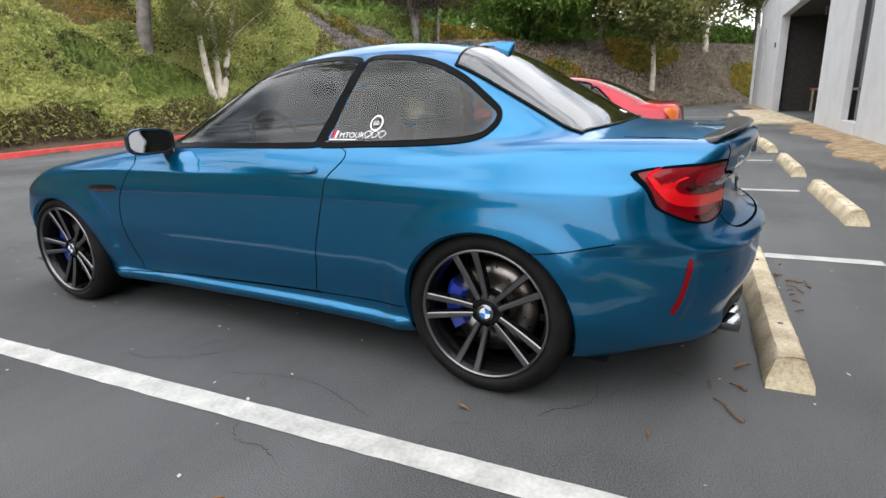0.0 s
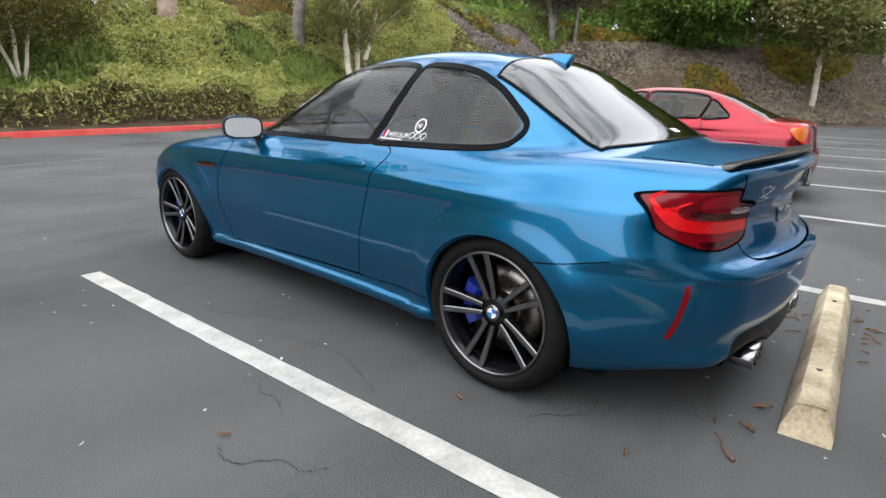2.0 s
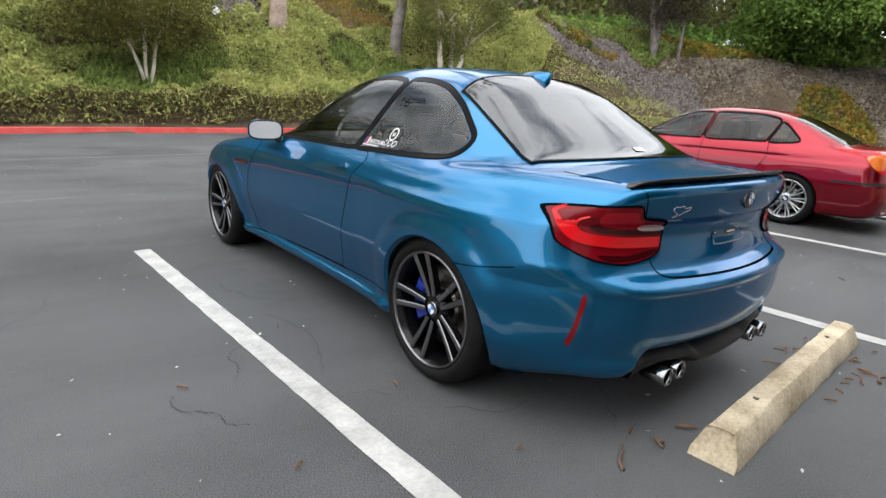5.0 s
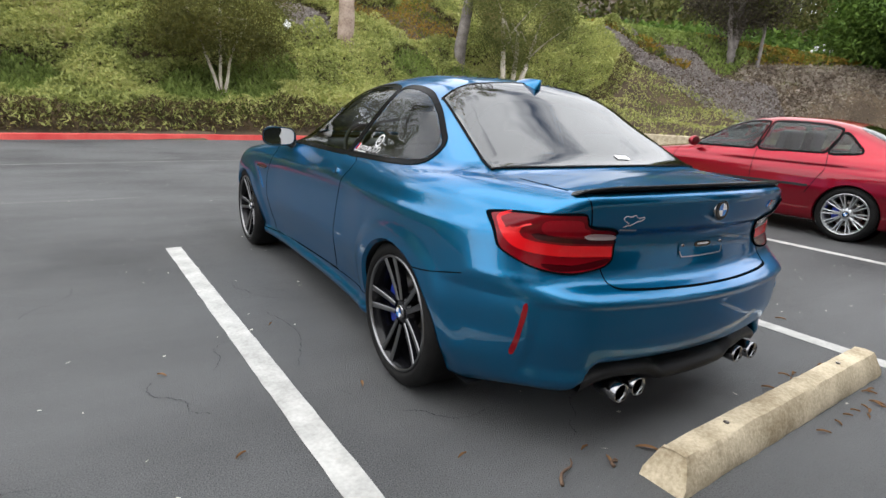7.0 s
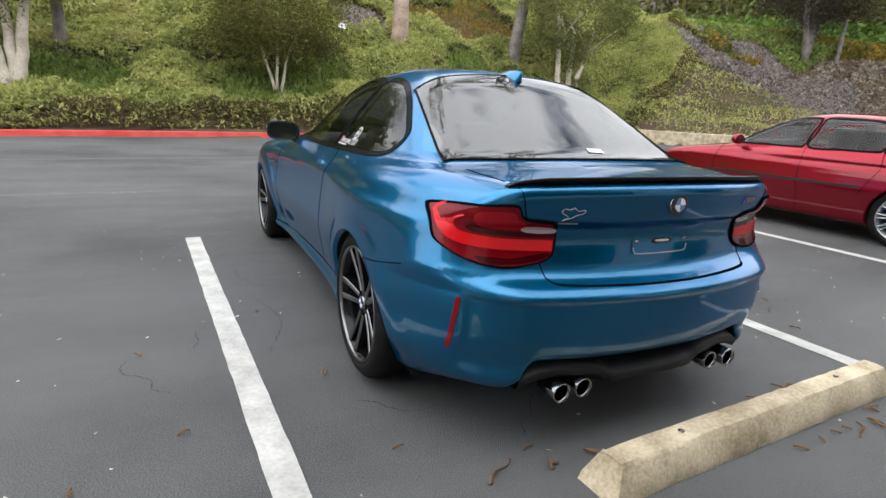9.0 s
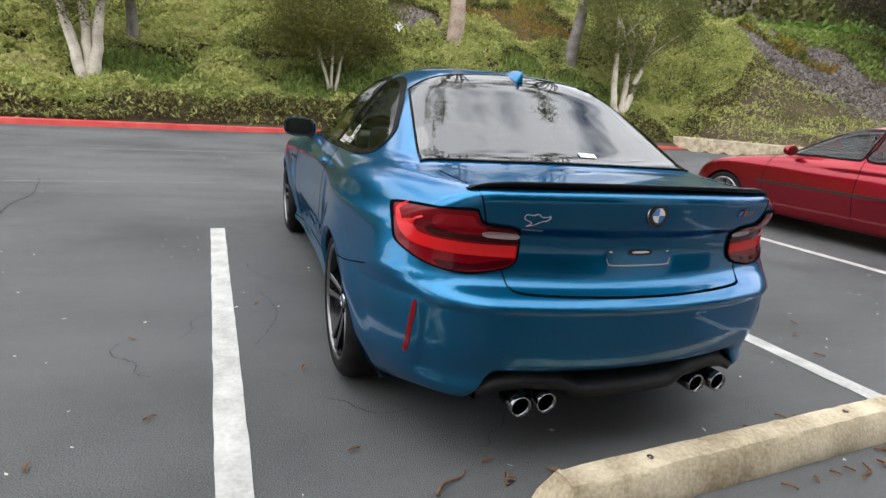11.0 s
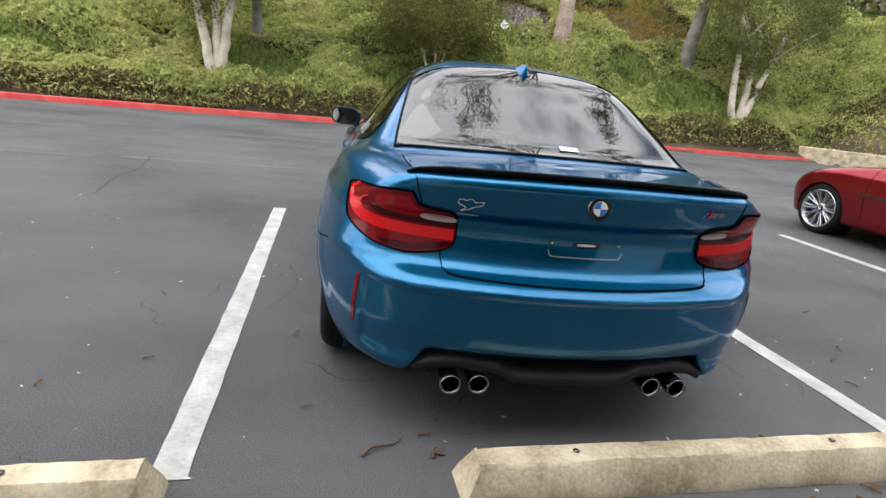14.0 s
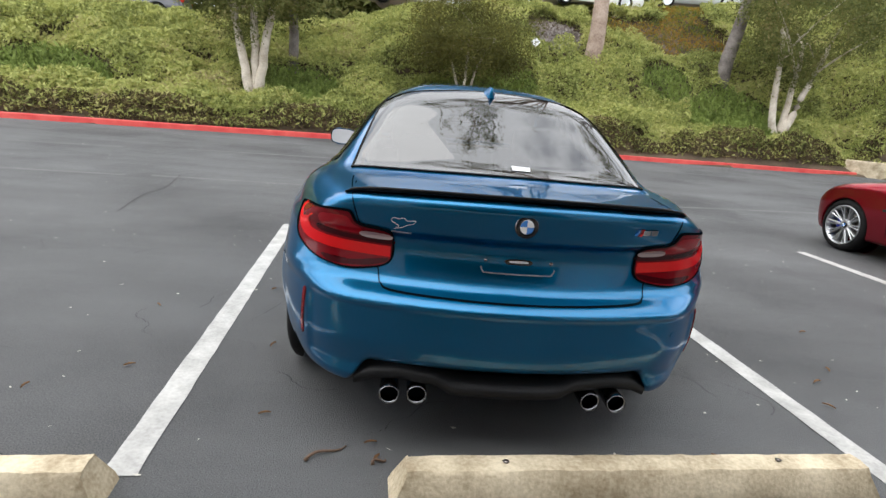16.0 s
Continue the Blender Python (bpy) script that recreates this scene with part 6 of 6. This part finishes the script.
tree("large_shrub", 35.5, 9.2, [[(0.0, 0, 1.0), (0.1, 0, 2.4)], [(0.5, 0, 1.0), (1.2, 0, 2.2)], [(-0.5, 0, 1.0), (-1.2, 0, 2.2)]], 0.12, M_BARK_DARK, M_BUSH, (0, 0, 3.2), (4.2, 3.6, 3.4), 46000, "large dense bright green bush on the bank", 120, 0.45, (0.28, 0.13), seed=21)
for k, (a, b, h, rad) in enumerate(((37.0, 2.0, 9, 0.16), (46.0, -1.0, 9, 0.2), (50, 3.5, 10, 0.22), (44, 6.5, 9, 0.2), (54, -5, 10, 0.25), (56, 8, 10, 0.25), (48, 13, 9, 0.22), (42, 20, 10, 0.25), (58, 1, 11, 0.25), (62, -8, 11, 0.25), (62, 14, 11, 0.25))):
    tree("hillside_tree", a, b, [[(0.1, 0, 1.6), (-0.1, 0.1, 4.0), (0.2, 0, h)]], rad, M_BARK_PALE if k < 2 else M_BARK_DARK, M_CROWN, (0, 0, h * 0.72), (4.2, 4.2, h * 0.40), 16000, "tall hillside tree with a mottled trunk", 70, 0.55, (0.36, 0.13), seed=30 + k, limbs=12)
# woods that close the view above the bank
wu = rng.uniform(-45, 90, 1700)
wv = np.where(wu < 32, kerb_line(wu) + rng.uniform(14, 30, 1700), rng.uniform(-14, 46, 1700))
far_ok = (bank_depth(wu, wv) > np.where(wu > 18, 20.0, 13.0))
wu, wv = wu[far_ok], wv[far_ok]
base = hill_height(wu, wv)
cl = np.stack([wu, wv, base + rng.uniform(0.3, 10.0, len(wu))], 1)
hu = rng.uniform(17, 70, 900)
hv = rng.uniform(-12, 44, 900)
hd_ = bank_depth(hu, hv)
h_ok = (hd_ > 9.5) & (hd_ < 20)
hedge = np.stack([hu, hv, hill_height(hu, hv) + rng.uniform(0.1, 1.6, 900) * np.clip((hd_ - 8) / 8, 0.3, 1)], 1)[h_ok]
hk = rng.integers(0, len(hedge), 80000)
vt, q = leaf_quads(hedge[hk] + rng.normal(size=(80000, 3)) * np.array([0.9, 0.9, 0.35]), 0.42, 0.22, rng, 0.0)
tagged(fast_mesh("upper_hedge", vt, q, M_BUSH, LOT), "mixed green hedge along the top of the bank", "hedge", kind="stuff")
pk = rng.integers(0, len(cl), 190000)
vt, q = leaf_quads(cl[pk] + rng.normal(size=(190000, 3)) * 1.1, 0.62, 0.30, rng, 0.0)
tagged(fast_mesh("far_woods", vt, q, M_CROWN, LOT), "distant trees and hedges along the upper road", "trees", kind="stuff")
# unseen trees added behind the building, only for reflections in the coupe
for k, (a, b, h) in enumerate(((-5.0, -13.5, 12.0), (5.5, -13.5, 13.0))):
    tree("eucalyptus_tree", a, b, [[(0.1, 0, 3.0), (-0.2, 0.5, 7.0), (0.3, 1.6, h)], [(0.2, 0, 3.0), (1.0, 0.6, 7.0), (1.8, 2.2, h - 1)]], 0.24, M_BARK_DARK, M_CROWN, (0.4, 3.2, h - 1.0), (3.6, 3.4, 3.0), 9000, "unseen eucalyptus added behind the building, with thin drooping foliage", 46, 0.45, (0.20, 0.04), seed=60 + k, z0=0.0, limbs=26, droop=1.0)


# ---- the white building along the stalls ----
M_DARK_GLASS = material("dark_window_glass", (0.01, 0.012, 0.013), 0.05, spec=0.8)
M_TEAL = material("teal_banner", (0.03, 0.20, 0.24), 0.5)
M_DARK_ROOM = material("dark_room_surface", (0.03, 0.028, 0.026), 0.9, second=(0.05, 0.045, 0.04))
M_BENCH = material("red_brown_table", (0.30, 0.08, 0.06), 0.5)
M_MULCH = material("straw_mulch", (0.16, 0.10, 0.05), 0.95, second=(0.40, 0.29, 0.17), scale=4, fine=30, bump=0.9)
FACE = -3.78
building = empty("white_building", LOT, "white stucco commercial building with tall dark openings", "building")
spans = ((-14, -12.5), (-9.2, -7.2), (-3.9, -1.9), (1.4, 3.4), (6.4, 11.8), (13.2, 16.4), (26.6, 32.6), (33.2, 36.0))
for a, b in spans:
    part("wall", box_bm((b - a, 0.3, 4.0), ((a + b) / 2, FACE - 0.15, 2.0)), M_STUCCO, building)
part("upper_wall", box_bm((50.0, 0.3, 1.5), (11.0, FACE - 0.153, 4.75)), M_STUCCO, building)
part("parapet_cap", box_bm((50.1, 0.42, 0.08), (11.0, FACE - 0.15, 5.54), 0.01), M_STUCCO, building)
part("end_wall", box_bm((0.3, 6.0, 5.5), (35.85, FACE - 3.31, 2.75)), M_STUCCO, building)
part("roof", box_bm((49.4, 6.0, 0.2), (11, FACE - 3.31, 5.3)), M_STUCCO, building)
part("back_wall", box_bm((50, 0.2, 5.5), (11, FACE - 6.42, 2.75)), M_STUCCO, building)
part("downpipe", box_bm((0.16, 0.16, 4.6), (36.1, FACE + 0.1, 2.3), 0.04), M_STUCCO, building)
# The four windows below u 11.8 are unseen, added to darken the coupe's reflections.
for a, b in ((-12.5, -9.2), (-7.2, -3.9), (-1.9, 1.4), (3.4, 6.4), (11.8, 13.2), (32.6, 33.2)):
    w = part("tall_window", box_bm((b - a, 0.03, 3.7), ((a + b) / 2, FACE - 0.2, 2.15)), M_DARK_GLASS, building, "tall dark window, the wide ones unseen and added for reflections")
    for x in (a + 0.03, b - 0.03):
        part("window_frame", box_bm((0.06, 0.08, 3.7), (x, FACE - 0.17, 2.15)), M_GLOSS_BLACK, w)
    part("transom", box_bm((b - a, 0.08, 0.06), ((a + b) / 2, FACE - 0.168, 1.0)), M_GLOSS_BLACK, w)
    part("window_sill", box_bm((b - a, 0.34, 0.3), ((a + b) / 2, FACE - 0.15, 0.15)), M_STUCCO, w)
# The room's walls and ceiling are coloured near-black so the opening reads dark.
room = part("workshop", box_bm((11.0, 0.1, 4.0), (21.5, FACE - 6.0, 2.0)), M_DARK_ROOM, building, "dark open workshop interior")
for x in (16.1, 26.9):
    part("room_side", box_bm((0.1, 5.7, 4.0), (x, FACE - 3.2, 2.0)), M_DARK_ROOM, room)
part("room_ceiling", box_bm((11.0, 5.7, 0.1), (21.5, FACE - 3.2, 4.0)), M_DARK_ROOM, room)
part("teal_banner", box_bm((9.5, 0.06, 0.7), (22.3, FACE - 2.2, 2.9)), M_TEAL, building)
tbl = empty("work_table", LOT @ pose(24.5, FACE - 1.6, 0.04), "red-topped table inside the open workshop", "table")
part("tabletop", box_bm((1.8, 0.8, 0.08), (0, 0, 0.9), 0.01), M_BENCH, tbl)
for x in (-0.8, 0.8):
    for y in (-0.3, 0.3):
        part("leg", box_bm((0.07, 0.07, 0.86), (x, y, 0.43)), M_CONCRETE, tbl)
for x, z in ((17.6, 3.1), (27.9, 2.9)):
    part("number_plaque", box_bm((0.22, 0.03, 0.22), (x - 0.9 if x < 20 else x, FACE + 0.015, z)), M_MATT_BLACK, building)
# mulch bed and walk in front
strip = []
us = np.arange(-14, 36, 0.4)
for u in us:
    strip.append((u, FACE, 0.05))
    strip.append((u, -2.88 - 0.16 * math.sin(u * 1.3) - 0.10 * math.sin(u * 3.7) - 0.012 * u, 0.03))
n = len(us)
strip += [(s[0], s[1] + 0.02, 0.0) for s in strip[1::2]]
fc = [(2 * i, 2 * i + 1, 2 * i + 3, 2 * i + 2) for i in range(n - 1)] + [(2 * i + 1, 2 * n + i, 2 * n + i + 1, 2 * i + 3) for i in range(n - 1)]
tagged(mesh_object("planting_bed", strip, fc, M_MULCH, m=LOT, smooth=False), "bare mulch bed along the building wall", "mulch bed", kind="structure")
part("walkway", box_bm((10.5, 1.5, 0.07), (22.0, FACE + 0.75, 0.035), 0.01), M_CONCRETE, building)
# low concrete wall where the bank turns
bm = bmesh.new()
rows = []
for k in range(31):
    f = k / 30
    u, v = 17.2 + 12.0 * f, 16.1 - 10.4 * f
    rows.append([bm.verts.new((u + a * 0.65, v + a * 0.76, z)) for a, z in ((0, 0), (0.0, 0.55), (0.03, 0.58), (0.22, 0.58), (0.25, 0.55), (0.25, 0))])
for a, b in zip(rows, rows[1:]):
    for k in range(5):
        bm.faces.new((a[k], b[k], b[k + 1], a[k + 1]))
bm.faces.new(rows[0])
bm.faces.new(rows[-1][::-1])
tagged(part("retaining_wall", bm, M_CONCRETE, m=LOT), "low tan concrete retaining wall at the foot of the bank", "wall", kind="structure")
# small sign on the bank
sg = empty("bank_sign", LOT @ pose(5.4, 18.8, float(hill_height(np.float64(5.4), np.float64(18.8))) - 0.05), "small white diamond sign on a thin stake", "sign")
mesh_object("stake", *tube([(0, 0, 0), (0.06, 0, 0.55), (0.10, 0, 0.85)], 0.02, 6), M_MATT_BLACK, sg)
part("sign_plate", box_bm((0.26, 0.015, 0.26), (0.08, -0.03, 0.72), 0.003, turn=pose(0, 0, 0, 0, 40, 0)), M_WHITE, sg)

# ---- litter on the asphalt ----
M_LEAF = foliage("dry_leaves", [(0.16, 0.07, 0.03), (0.30, 0.17, 0.08), (0.42, 0.32, 0.20)], 6.0, 0.8)
M_TWIG = material("dry_twig", (0.10, 0.06, 0.04), 0.9, second=(0.22, 0.14, 0.09), fine=120)
M_PALE = material("pale_litter", (0.5, 0.48, 0.42), 0.8)


def leaf(u, v, length, turn, mat):
    bm = bmesh.new()
    n = 8
    top = []
    for i in range(n + 1):
        f = i / n
        w = 0.22 * length * math.sin(math.pi * f) ** 0.8
        z = 0.006 + 0.02 * math.sin(math.pi * f) * length / 0.1 * 0.4
        top.append([bm.verts.new((length * (f - 0.5), -w / 2, z + 0.006)), bm.verts.new((length * (f - 0.5), 0, z)), bm.verts.new((length * (f - 0.5), w / 2, z + 0.006))])
    for a, b in zip(top, top[1:]):
        for k in range(2):
            bm.faces.new((a[k], b[k], b[k + 1], a[k + 1]))
    ob = part("dry_leaf", bm, mat, m=LOT @ pose(u, v, 0.0, 0, 0, turn))
    return tagged(ob, "curled dry brown leaf lying on the asphalt", "leaf", "fallen leaves")


r = random.Random(4)
for u, v, ln, t in ((-0.50, -0.85, 0.06, 60), (-0.31, -0.88, 0.09, 130), (-0.52, -0.75, 0.05, 10), (-1.02, 0.1, 0.06, 70), (-1.62, -0.15, 0.05, 30), (-1.95, -0.35, 0.05, 80), (-1.15, 0.95, 0.04, 50), (-1.75, 0.6, 0.05, 130), (-0.95, -0.55, 0.05, 15), (1.9, -0.2, 0.07, 20), (2.1, -0.05, 0.06, 70), (1.75, -0.45, 0.06, 120), (2.4, 0.5, 0.06, 10), (2.9, -0.7, 0.07, 55)):
    leaf(u, v, ln, t, M_LEAF)
for k in range(22):
    leaf(r.gauss(0.85, 0.25), r.uniform(-1.27, -1.15) if k % 3 else r.uniform(-0.92, -0.85), r.uniform(0.03, 0.065), r.uniform(0, 360), M_LEAF)
for u, v, ln, t in ((-0.685, -0.81, 0.17, 34), (-0.49, -0.865, 0.06, 40), (0.95, -1.30, 0.16, 5)):
    pts_ = [(ln * (f - 0.5), 0.012 * math.sin(f * 6), 0.008 + 0.006 * math.sin(f * 5)) for f in np.linspace(0, 1, 8)]
    ob = mesh_object("twig", *tube(pts_, 0.007, 6, 0.003), M_TWIG, m=LOT @ pose(u, v, 0, 0, 0, t))
    tagged(ob, "thin dry twig lying on the asphalt", "twig", "fallen twigs")
pts_ = np.stack([rng.uniform(-6, 8, 900), rng.uniform(-1.6, 12, 900), np.full(900, 0.006)], 1)
vt, q = leaf_quads(pts_, 0.028, 0.014, rng, 0.0)
vt[:, 2] = 0.004 + np.abs(vt[:, 2] - 0.006) * 0.3
tagged(fast_mesh("ground_litter", vt, q, M_PALE, LOT), "tiny pale leaf scraps scattered over the asphalt", "litter", kind="stuff")
